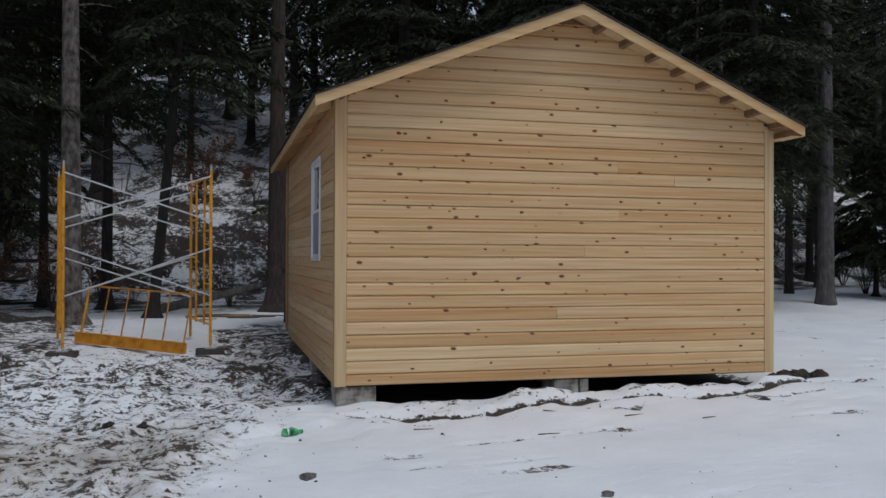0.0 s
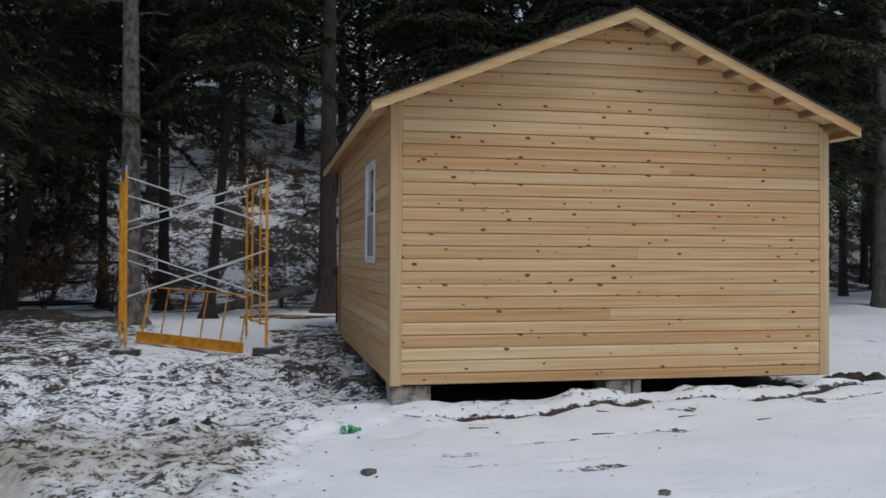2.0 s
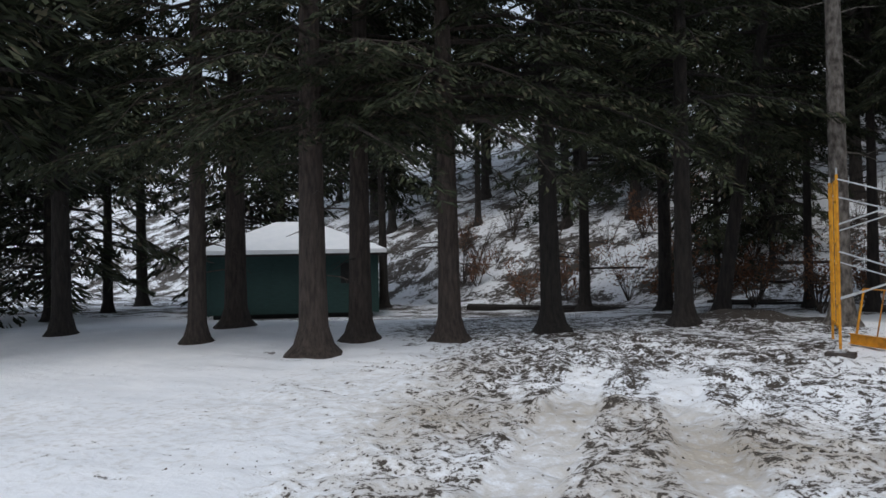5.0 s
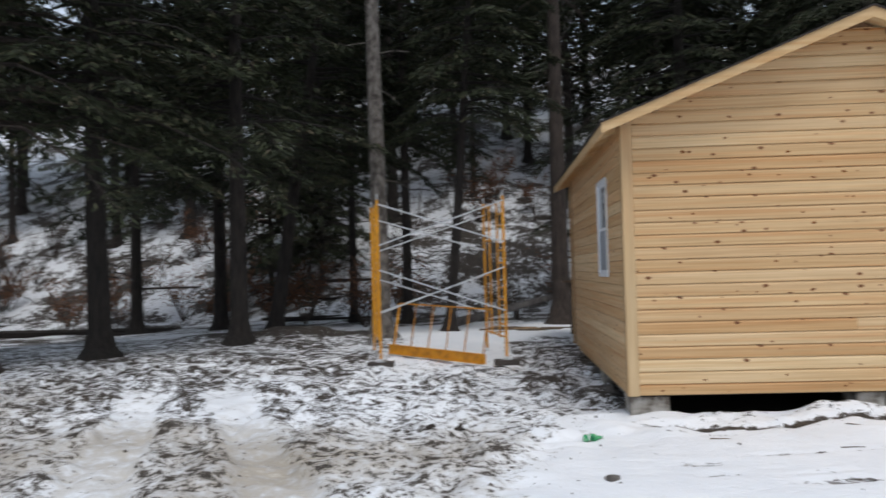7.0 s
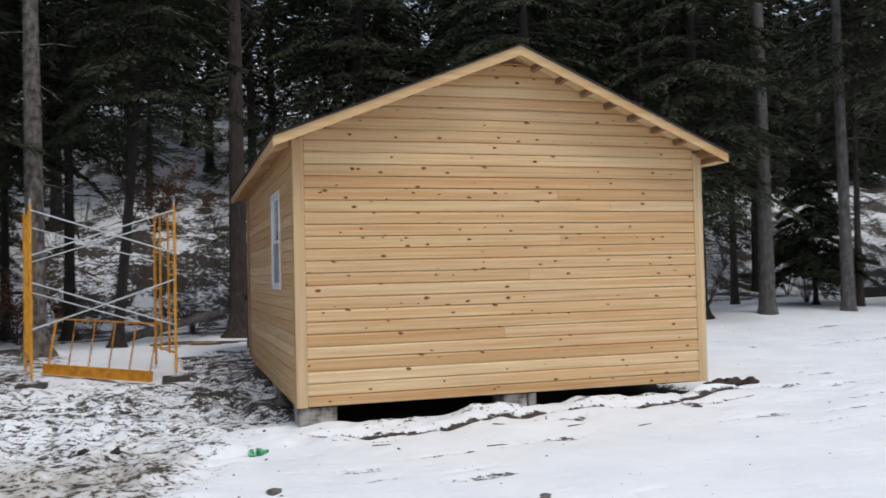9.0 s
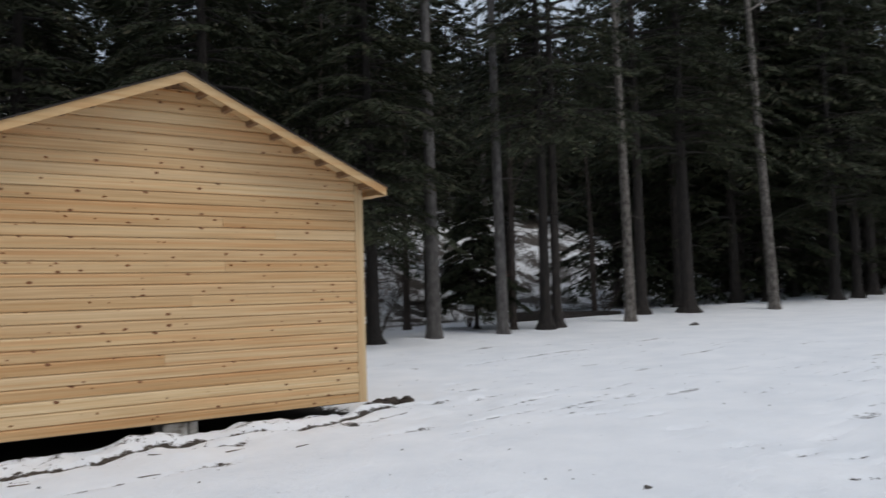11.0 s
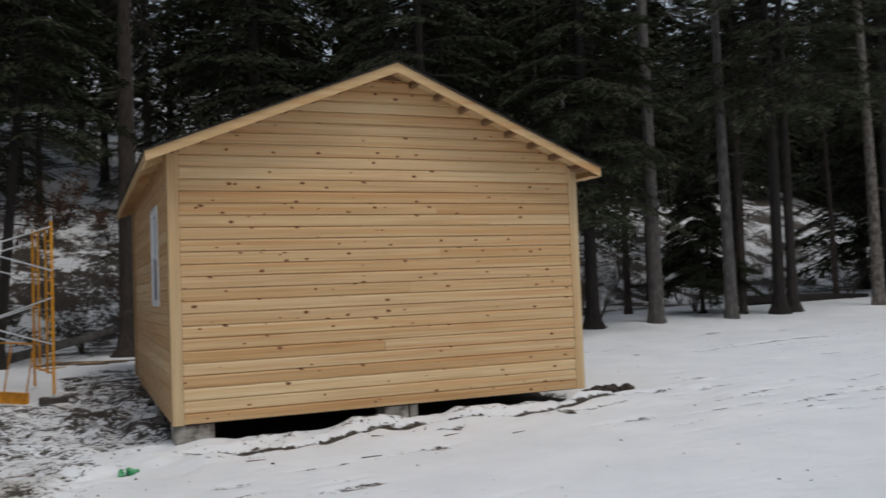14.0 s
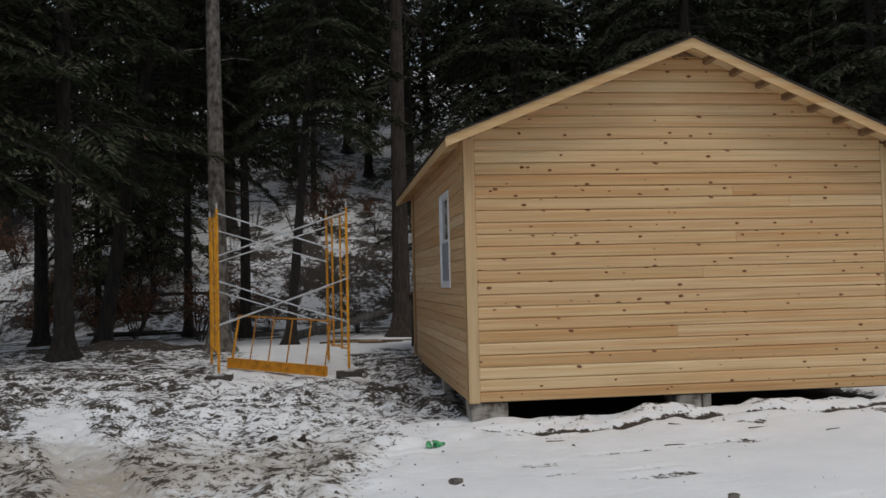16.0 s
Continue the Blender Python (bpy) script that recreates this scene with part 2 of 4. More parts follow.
def ground_material():
    m, n, l, b = nodes_of("snow_and_soil", 0.75)
    at = n.new("ShaderNodeAttribute")
    at.attribute_name = "bare"
    slush = n.new("ShaderNodeAttribute")
    slush.attribute_name = "slush"
    litter = n.new("ShaderNodeAttribute")
    litter.attribute_name = "litter"
    mp = coords(n, l, (1, 1, 1))
    v = mp.outputs["Vector"]
    big, mid, fine = noise_node(n, l, v, 1.1, 4), noise_node(n, l, v, 7.5, 6, 0.66), noise_node(n, l, v, 26, 5, 0.7)
    snow = ramp(n, l, big.outputs["Fac"], [(0.3, (0.74, 0.76, 0.80)), (0.7, (0.84, 0.85, 0.88))]).outputs["Color"]
    grey = ramp(n, l, mid.outputs["Fac"], [(0.3, (0.17, 0.14, 0.105)), (0.5, (0.35, 0.30, 0.24)), (0.7, (0.55, 0.52, 0.47))]).outputs["Color"]
    soil = ramp(n, l, fine.outputs["Fac"], [(0.3, (0.018, 0.013, 0.010)), (0.52, (0.038, 0.029, 0.022)), (0.75, (0.085, 0.064, 0.047))]).outputs["Color"]
    s = maths(n, l, "ADD", slush.outputs["Fac"], maths(n, l, "MULTIPLY", maths(n, l, "SUBTRACT", mid.outputs["Fac"], 0.5).outputs[0], 1.1).outputs[0])
    s = ramp(n, l, s.outputs[0], [(0.3, (0, 0, 0)), (0.75, (1, 1, 1))])
    col = mix(n, l, s.outputs["Color"], snow, grey).outputs["Color"]
    wob = maths(n, l, "ADD", maths(n, l, "MULTIPLY", maths(n, l, "SUBTRACT", mid.outputs["Fac"], 0.5).outputs[0], 1.5).outputs[0],
                maths(n, l, "MULTIPLY", maths(n, l, "SUBTRACT", fine.outputs["Fac"], 0.5).outputs[0], 1.3).outputs[0])
    drift = noise_node(n, l, v, 0.45, 3)
    patch = maths(n, l, "ADD", maths(n, l, "MULTIPLY", maths(n, l, "SUBTRACT", big.outputs["Fac"], 0.47).outputs[0], 1.9).outputs[0],
                  maths(n, l, "MULTIPLY", maths(n, l, "SUBTRACT", drift.outputs["Fac"], 0.5).outputs[0], 1.4).outputs[0])
    patch = maths(n, l, "MULTIPLY", maths(n, l, "ADD", patch.outputs[0], 0.46).outputs[0], litter.outputs["Fac"])
    wob = maths(n, l, "ADD", wob.outputs[0], patch.outputs[0])
    k = ramp(n, l, maths(n, l, "ADD", at.outputs["Fac"], wob.outputs[0]).outputs[0], [(0.48, (0, 0, 0)), (0.60, (1, 1, 1))])
    col = mix(n, l, k.outputs["Color"], col, soil).outputs["Color"]
    l.new(col, b.inputs["Base Color"])
    ridge = noise_node(n, l, coords(n, l, (0.8, 2.2, 1)).outputs["Vector"], 2.6, 5, 0.6)
    rise = maths(n, l, "ADD", mid.outputs["Fac"], maths(n, l, "MULTIPLY", fine.outputs["Fac"], 0.45).outputs[0])
    rise = maths(n, l, "ADD", rise.outputs[0], maths(n, l, "MULTIPLY", ridge.outputs["Fac"], 1.2).outputs[0])
    bump(n, l, b, rise.outputs[0], 0.55, 0.04)
    return m


GROUND = ground_material()


# ---- building helpers ----
def part(name, bm, material, parent=None, label=""):
    me = bpy.data.meshes.new(name)
    if isinstance(bm, tuple):
        me.from_pydata(*bm)
    else:
        bm.normal_update()
        bm.to_mesh(me)
        bm.free()
    me.materials.append(material)
    ob = new(name, me)
    if parent:
        ob.parent = parent
    if label:
        ob["label"] = label
    return ob


def thing(name, m, label, category, group="", kind=""):
    ob = new(name)
    ob.matrix_world = m
    return tagged(ob, label, category, group, kind)


def box(bm, x0, x1, y0, y1, z0, z1, bevel=0.0):
    r = bmesh.ops.create_cube(bm, size=1, matrix=Matrix.Translation(((x0 + x1) / 2, (y0 + y1) / 2, (z0 + z1) / 2)) @ Matrix.Diagonal((x1 - x0, y1 - y0, z1 - z0, 1)))
    if bevel:
        bmesh.ops.bevel(bm, geom=list({e for v in r["verts"] for e in v.link_edges}), offset=bevel, segments=1, affect="EDGES")
    return bm


def boxed(*a, **k):
    return box(bmesh.new(), *a, **k)


def prism(bm, outline, a, b):
    """Extrudes an outline of (x, z) from y = a to y = b."""
    front = [bm.verts.new((x, a, z)) for x, z in outline]
    back = [bm.verts.new((x, b, z)) for x, z in outline]
    bm.faces.new(front)
    bm.faces.new(back[::-1])
    for i in range(len(outline)):
        j = (i + 1) % len(outline)
        bm.faces.new((front[j], front[i], back[i], back[j]))
    bmesh.ops.recalc_face_normals(bm, faces=bm.faces)
    return bm


def tube(points, radii, sides=8, base=0):
    """Vertices and faces of a tapered tube along points."""
    pts = [Vector(p) for p in points]
    vs, fs = [], []
    for i, p in enumerate(pts):
        d = (pts[min(i + 1, len(pts) - 1)] - pts[max(i - 1, 0)]).normalized()
        u = d.cross(Vector((0.31, 0.95, 0.05)) if abs(d.y) < 0.9 else Vector((1, 0, 0.1))).normalized()
        w = d.cross(u)
        for k in range(sides):
            a = 2 * math.pi * k / sides
            vs.append(tuple(p + radii[i] * (math.cos(a) * u + math.sin(a) * w)))
    for i in range(len(pts) - 1):
        for k in range(sides):
            k2 = (k + 1) % sides
            fs.append((base + i * sides + k, base + i * sides + k2, base + (i + 1) * sides + k2, base + (i + 1) * sides + k))
    fs.append(tuple(base + k for k in range(sides))[::-1])
    fs.append(tuple(base + (len(pts) - 1) * sides + k for k in range(sides)))
    return vs, fs


def tubes(rows):
    """Several tubes (points, radii, sides) joined."""
    vs, fs = [], []
    for points, radii, sides in rows:
        v, f = tube(points, radii, sides, len(vs))
        vs += v
        fs += f
    return vs, [], fs


def rod(a, b, r, sides=8):
    return tubes([((a, b), (r, r), sides)])


def step(a, b, x):
    u = np.clip((x - a) / (b - a), 0, 1)
    return u * u * (3 - 2 * u)


def grain(x, y, size, seed):
    """Smooth value noise from 0 to 1 on the plan."""
    u, v = np.asarray(x) / size, np.asarray(y) / size
    i, j = np.floor(u).astype(np.int64), np.floor(v).astype(np.int64)
    fu, fv = u - i, v - j
    fu, fv = fu * fu * (3 - 2 * fu), fv * fv * (3 - 2 * fv)

    def h(a, b):
        k = (a * 374761393 + b * 668265263 + seed * 974711) & 0x7FFFFFFF
        k = ((k ^ (k >> 13)) * 1274126177) & 0x7FFFFFFF
        return ((k ^ (k >> 16)) & 0xFFFF) / 65535.0
    return (h(i, j) * (1 - fu) + h(i + 1, j) * fu) * (1 - fv) + (h(i, j + 1) * (1 - fu) + h(i + 1, j + 1) * fu) * fv


# ---- the ground ----
def level(x, y):
    """Broad lie of the land: a gentle rise to the east, a dip to the north-west, a wooded hillside behind."""
    x, y = np.asarray(x, float), np.asarray(y, float)
    z = -0.28 + 0.028 * np.clip(x, 0, 45)
    z = z + 0.36 * step(6.5, 14, y) * (1 - step(0.5, 6, x))
    z = z + 0.20 * step(13, 18, y) * step(4, 9, x)
    z = z - 0.32 * step(17.5, 24, (y - 0.6 * x) * 0.86) * (1 - step(-12, -6, x))
    z = z - 0.09 * np.exp(-((x + 1.1) / 1.7) ** 2 - ((y - 12.1) / 1.7) ** 2)
    foot = 22.0 + 0.25 * np.clip(-x - 2, 0, 30) + 0.10 * np.clip(x - 14, 0, 40)
    slope = 0.12 + 0.34 * (1 - step(32, 52, x))
    q = y - foot
    rise = np.where(q > 0, q * slope * step(0, 5, q), 0)
    return z + np.minimum(rise, 16)


def rut(x, y, x0, y0, x1, y1):
    """Distance from the line of a wheel track, and how far along it."""
    d = np.array((x1 - x0, y1 - y0))
    n = np.hypot(*d)
    return np.abs((x - x0) * d[1] - (y - y0) * d[0]) / n + 0.12 * (grain(x, y, 0.8, 4) - 0.5), ((x - x0) * d[0] + (y - y0) * d[1]) / n


RUTS = ((-3.25, 4.5, -4.6, 8.9), (-1.85, 5.0, -3.45, 9.0))


# footprints and scuffs across the smooth snow: place, length, heading
SCUFFS = ((8.29, 9.29, 0.30, -0.50), (8.04, 8.30, 0.25, -0.20), (7.53, 6.75, 0.40, -0.30), (7.77, 5.96, 0.45, -0.20), (7.42, 5.42, 0.45, -0.60), (7.53, 4.88, 0.40, -0.40), (7.18, 4.11, 0.36, -0.60), (6.81, 3.24, 0.28, -0.50), (6.86, 2.64, 0.30, -0.10), (7.00, 2.27, 0.30, -0.50), (6.36, 1.89, 0.26, -0.70), (6.16, 1.35, 0.30, -0.60))


def surface(x, y):
    """Height, bare soil (with shade painted in under the evergreens) and slush of the ground."""
    z = level(x, y)
    n1, n2, n3, n4 = grain(x, y, 1.3, 1), grain(x, y, 0.42, 2), grain(x, y, 0.16, 3), grain(x, y, 3.5, 5)
    yard = step(-6.9, -4.3, x + 0.42 * (y - 5)) * (1 - step(-0.2, 1.0, x - 0.30 * (y - 7.2) + 0.5 * (n1 - 0.5))) * (1 - step(11.0, 14, y)) * step(-6, 2, y)
    z = z + 0.05 * (n1 - 0.5) + yard * (0.08 * (n2 - 0.5) + 0.075 * (n3 - 0.5) + 0.09 * (grain(x, y, 0.25, 7) - 0.5)) + (1 - yard) * 0.012 * (n2 - 0.5)
    bare = 0.03 + 0.18 * yard + 0.17 * yard * n2 + 0.08 * yard * n4 + 0.18 * yard * (1 - n3) + 0.10 * yard * step(7.2, 9.5, y)
    slush = 0.10 * n4 + yard * (0.10 + 0.50 * n4 + 0.28 * (n1 - 0.5) + 0.16 * (1 - step(-2.4, -0.9, x)) * (1 - step(7.5, 9, y))) * (1 - 0.5 * step(-0.8, 0.2, x))
    fringe = (1 - step(-6.0, -3.0, x)) * step(-15, -11, x) * step(0, 3, y) * (1 - step(12, 15, y))
    bare = np.maximum(bare, fringe * (0.06 + 0.26 * n2 * n1 + 0.10 * n4))
    slush = np.maximum(slush, fringe * 0.45 * n4)
    z = z + fringe * 0.05 * (n2 - 0.5)
    for r in RUTS:
        d, along = rut(x, y, *r)
        lane = (1 - step(0.20, 0.36, d)) * (1 - step(4.6, 6.2, along))
        edge = (1 - step(0.10, 0.22, np.abs(d - 0.40))) * (1 - step(4.6, 6.2, along))
        z = z - 0.045 * lane * (0.5 + n1) + 0.045 * edge * n2
        bare = bare * (1 - 0.6 * lane) + 0.14 * edge * n3
        slush = np.maximum(slush, (0.20 + 0.28 * n4) * lane)
        slush = np.maximum(slush, 0.75 * edge * n1 * (0.3 + n2))
    # needle litter plus tree shade painted dark under the evergreens, with a low mound of soil
    duff_shade = step(10.2, 12.6, y + 0.30 * x + 2.7 + 0.9 * (n1 - 0.5)) * (1 - step(-2.6, -1.0, x)) * (1 - step(16.0, 18.0, y + 0.30 * x + 2.0)) * step(-12.5, -9.5, x)
    bare = np.maximum(bare, duff_shade * (0.43 + 0.26 * n2))
    slush = np.maximum(slush * (1 - 0.5 * duff_shade), duff_shade * 0.36)
    mound = np.exp(-((x + 4.3) / 2.2) ** 2 - ((y - 15.6) / 1.0) ** 2)
    z = z + 0.24 * mound * (0.7 + 0.6 * n2)
    bare = np.maximum(bare, 0.8 * step(0.25, 0.6, mound))
    # turned soil along the cabin's west side, and the trench under its front
    side = (1 - step(0.45, 1.0, np.abs(x - 0.50 + 0.2 * (n1 - 0.5)))) * step(8.2, 9.0, y) * (1 - step(14.5, 16, y))
    bare = np.maximum(bare, side * (0.40 + 0.36 * n2))
    z = z - 0.06 * side + 0.10 * side * (n2 - 0.5)
    under = step(1.0, 1.3, x) * (1 - step(5.7, 6.2, x)) * step(8.05, 8.35, y) * (1 - step(14.0, 14.3, y))
    z = z - 0.10 * under
    bare = np.maximum(bare, under)
    bank_y = 7.52 + 0.10 * np.sin(x * 2.3) + 0.14 * (x - 2.4) * step(2.0, 6.0, x) * 0.5 + 0.25 * (n1 - 0.5)
    bank = (1 - step(0.03, 0.14, np.abs(y - bank_y))) * step(0.6, 1.4, x) * (1 - step(6.6, 7.4, x))
    lip = step(0.0, 0.25, y - bank_y) * (1 - step(8.1, 8.3, y)) * step(1.2, 1.8, x) * (1 - step(6.2, 6.8, x))
    z = z - 0.05 * bank + 0.07 * lip * (n2 - 0.25) + 0.04 * lip * (n3 - 0.5)
    bare = np.maximum(bare, bank * (0.68 + 0.30 * n3))
    bare = np.maximum(bare, lip * (0.10 + 0.55 * n2 * n1 + 0.30 * (1 - step(2.0, 3.0, x)) * n3))
    # snow thrown up before the wall, and thin dark streaks where grass and twigs show
    flung = step(6.4, 7.2, y + 0.3 * (n1 - 0.5)) * (1 - step(8.1, 8.3, y)) * step(-0.3, 0.5, x) * (1 - step(7.0, 8.5, x))
    z = z + flung * (0.07 * (n2 - 0.5) + 0.035 * (n3 - 0.5) + 0.06 * (grain(x, y, 0.25, 7) - 0.5) * (1 - step(1.2, 2.6, x)))
    streak = grain(x + 0.3 * y, 6.5 * y - 0.8 * x, 0.75, 9)
    sparse = grain(x, y, 2.1, 12)
    line = step(0.77 - 0.05 * step(5.5, 8, x), 0.90, streak) * step(0.30 - 0.12 * step(5.5, 8, x), 0.62 - 0.14 * step(5.5, 8, x), sparse) * np.maximum(step(0.4, 1.5, x), 1 - step(-5.5, -3.5, x)) * (1 - step(16, 22, x)) * step(-16, -12, x) * step(1, 3, y) * (1 - step(14, 17, y))
    z = z - 0.018 * line
    bare = np.maximum(bare, 0.52 * line + 0.10 * flung * n3)
    for sx, sy, length, heading in SCUFFS:
        u = (x - sx) * math.cos(heading) + (y - sy) * math.sin(heading)
        v = (y - sy) * math.cos(heading) - (x - sx) * math.sin(heading)
        dent = np.exp(-(u / (0.55 * length)) ** 4 - (v / 0.055) ** 2)
        z = z - 0.045 * dent
        bare = np.maximum(bare, dent * (0.46 + 0.42 * n3))
    # leaf litter showing through on the hillside and under the far trees
    wood_floor = step(17.0, 20.5, y - 0.1 * x + 1.2 * (n1 - 0.5)) 
    z = z + wood_floor * 0.25 * (n1 - 0.5) * step(20, 26, y)
    return z, np.clip(bare, 0, 1), np.clip(slush, 0, 1), wood_floor


def axis(fine0, fine1, near, lo, hi):
    """Grid lines: close together in the middle, wider and wider outwards."""
    a = list(np.arange(fine0, fine1, near))
    s, v = near, fine1
    while v < hi:
        a.append(v)
        s = min(s * 1.09, 9)
        v += s
    a.append(hi)
    s, v = near, fine0
    low = []
    while v > lo:
        s = min(s * 1.09, 9)
        v -= s
        low.append(max(v, lo))
    return np.array(sorted(set(low + a)))


def make_ground():
    xs, ys = axis(-6.5, 9.0, 0.055, -260, 260), axis(1.2, 13.0, 0.055, -200, 300)
    gx, gy = np.meshgrid(xs, ys)
    z, bare, slush, litter = surface(gx, gy)
    nx, ny = len(xs), len(ys)
    me = bpy.data.meshes.new("ground")
    i = np.arange(nx * ny).reshape(ny, nx)
    quads = np.stack((i[:-1, :-1], i[:-1, 1:], i[1:, 1:], i[1:, :-1]), -1).reshape(-1, 4)
    me.vertices.add(nx * ny)
    me.vertices.foreach_set("co", np.stack((gx, gy, z), -1).astype(np.float32).ravel())
    me.loops.add(quads.size)
    me.loops.foreach_set("vertex_index", quads.astype(np.int32).ravel())
    me.polygons.add(len(quads))
    me.polygons.foreach_set("loop_start", np.arange(0, quads.size, 4, dtype=np.int32))
    me.update(calc_edges=True)
    for key, values in (("bare", bare), ("slush", slush), ("litter", litter)):
        me.attributes.new(key, "FLOAT", "POINT").data.foreach_set("value", values.astype(np.float32).ravel())
    me.polygons.foreach_set("use_smooth", np.ones(len(quads), dtype=bool))
    me.materials.append(GROUND)
    return tagged(new("ground", me), "snow-covered ground with trampled muddy yard and wheel tracks", "ground", kind="structure")


make_ground()


def at(x, y):
    return float(surface(x, y)[0])


# ---- the cabin ----
X0, X1, Y0, Y1 = 1.0, 5.892, 8.1, 14.2
MID, RIDGE = 3.45, 3.855
PITCH, REACH = {-1: 0.393, 1: 0.439}, {-1: 2.71, 1: 2.61}
COURSE, FIRST = 0.129, 0.114
FRONT, BACK = 7.72, 14.56


def roof_z(x):
    return RIDGE - PITCH[1 if x > MID else -1] * abs(x - MID)


def siding(name, parent, x0, x1, z0, z1, under, y, joints=()):
    """One course as boards butted at the joints: a face with a cut-back upper edge."""
    edges = [x0, *joints, x1]
    for a, b in zip(edges, edges[1:]):
        a, b = a + (0.0015 if a != x0 else 0), b - (0.0015 if b != x1 else 0)
        bm = bmesh.new()
        rows = []
        for z, depth in ((z0 + 0.0015, -0.018), (z0 + 0.005, -0.021), (z1 - 0.026, -0.021), (z1 - 0.007, -0.010), (z1 - 0.006, -0.005), (z1, -0.004)):
            if under - z < 0.01:
                break
            p, q = max(a, MID - (under - z) / PITCH[-1]), min(b, MID + (under - z) / PITCH[1])
            if q - p < 0.01:
                break
            rows.append((p, q, z, depth))
        if len(rows) < 2:
            bm.free()
            continue
        rings = [[bm.verts.new(c) for c in ((p, y + d, z), (q, y + d, z), (q, y, z), (p, y, z))] for p, q, z, d in rows]
        for r0, r1 in zip(rings, rings[1:]):
            for i in range(4):
                j = (i + 1) % 4
                bm.faces.new((r0[i], r0[j], r1[j], r1[i]))
        bm.faces.new(rings[0][::-1])
        bm.faces.new(rings[-1])
        part(name, bm, PINE, parent)


def make_cabin():
    cabin = thing("cabin", Matrix.Identity(4), "new unpainted pine-sided gable cabin standing on concrete blocks", "cabin")
    under = RIDGE - 0.02
    # front and back walls with their courses
    rng = random.Random(11)
    gable = [(X0, 0.0), (X1, 0.0), (X1, roof_z(X1) - 0.03), (MID, RIDGE - 0.03), (X0, roof_z(X0) - 0.03)]
    front = part("front_wall", prism(bmesh.new(), [(x + (0.004 if x == X0 else -0.004 if x == X1 else 0), z + 0.01) for x, z in gable[:2]] + [(X1 - 0.004, gable[2][1] - 0.01), (MID, RIDGE - 0.04), (X0 + 0.004, gable[4][1] - 0.01)], Y0, Y0 + 0.10), SHEATHING, cabin)
    back = part("back_wall", prism(bmesh.new(), [(X0 + 0.004, 0.01), (X1 - 0.004, 0.01), (X1 - 0.004, gable[2][1] - 0.01), (MID, RIDGE - 0.04), (X0 + 0.004, gable[4][1] - 0.01)], Y1 - 0.10, Y1), SHEATHING, cabin)
    z, k = 0.0, 0
    while z < RIDGE - 0.1:
        top = FIRST + COURSE * k
        joints = ()
        if k in (13, 17):
            joints = (4.03 - 0.02 * (k == 17),)
        elif k in (5, 10, 16):
            joints = (rng.uniform(2.0, 4.9),)
        siding("siding_board", front, X0 + 0.095, X1 - 0.095, z, top, under, Y0, joints)
        z, k = top, k + 1
    # side walls
    for wall_x, sign, name in ((X0, -1, "west_wall"), (X1, 1, "east_wall")):
        inner = wall_x - sign * 0.10
        height = roof_z(wall_x) - 0.04
        holes = [(9.385, 10.155, 1.26, 2.365)] if sign < 0 else []
        bm = bmesh.new()
        a, b = sorted((wall_x, inner))
        y0, y1 = Y0 + 0.104, Y1 - 0.104
        if holes:
            h0, h1, hz0, hz1 = holes[0]
            for q in ((y0, h0, 0.01, height), (h1, y1, 0.01, height), (h0, h1, 0.01, hz0), (h0, h1, hz1, height)):
                box(bm, a, b, *q)
        else:
            box(bm, a, b, y0, y1, 0.01, height)
        wall = part(name, bm, SHEATHING, cabin)
        z, k = 0.0, 0
        end = 13.75 if sign < 0 else Y1 - 0.095
        while z < height - 0.02:
            top = min(FIRST + COURSE * k, height)
            spans = [(Y0 + 0.095, end, z, top)]
            if holes and top > 1.22 and z < 2.41:
                spans = [(Y0 + 0.095, 9.345, z, top), (10.195, end, z, top)]
                if z < 1.20:
                    spans.append((9.346, 10.194, z, 1.218))
                elif top > 2.43:
                    spans.append((9.346, 10.194, 2.412, top))
            for p, q, low, high in spans:
                bm = bmesh.new()
                rings = []
                for zz, d in ((low + 0.003, 0.017), (low + 0.005, 0.020), (max(high - 0.012, low + 0.006), 0.020), (max(high - 0.004, low + 0.007), 0.014), (high, 0.013)):
                    x_out = wall_x + sign * d
                    rings.append([bm.verts.new(c) for c in ((x_out, p, zz), (x_out, q, zz), (wall_x, q, zz), (wall_x, p, zz))])
                for r0, r1 in zip(rings, rings[1:]):
                    for i in range(4):
                        j = (i + 1) % 4
                        bm.faces.new((r0[i], r0[j], r1[j], r1[i]))
                bm.faces.new(rings[0])
                bm.faces.new(rings[-1])
                bmesh.ops.recalc_face_normals(bm, faces=bm.faces)
                part("siding_board", bm, PINE, wall)
            z, k = top, k + 1
    # corner boards, two to a corner
    for cx, sx in ((X0, -1), (X1, 1)):
        for cy, sy in ((Y0, -1), (Y1, 1)):
            top = roof_z(cx) - 0.05
            xa, xb = sorted((cx + sx * 0.026, cx - sx * 0.092))
            ya, yb = sorted((cy + sy * 0.027, cy + sy * 0.0005))
            part("corner_board", boxed(xa, xb, ya, yb, -0.008, top + 0.02, 0.003), PINE_UP, cabin)
            xa, xb = sorted((cx + sx * 0.026, cx + sx * 0.0005))
            ya, yb = sorted((cy, cy - sy * 0.092))
            part("corner_board", boxed(xa, xb, ya, yb, -0.008, top - 0.02, 0.003), PINE_UP, cabin)
    # floor frame under the walls, a slab whose near-black paints in the shade beneath
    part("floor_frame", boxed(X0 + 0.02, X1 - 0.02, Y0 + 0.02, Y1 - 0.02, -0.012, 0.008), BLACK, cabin)
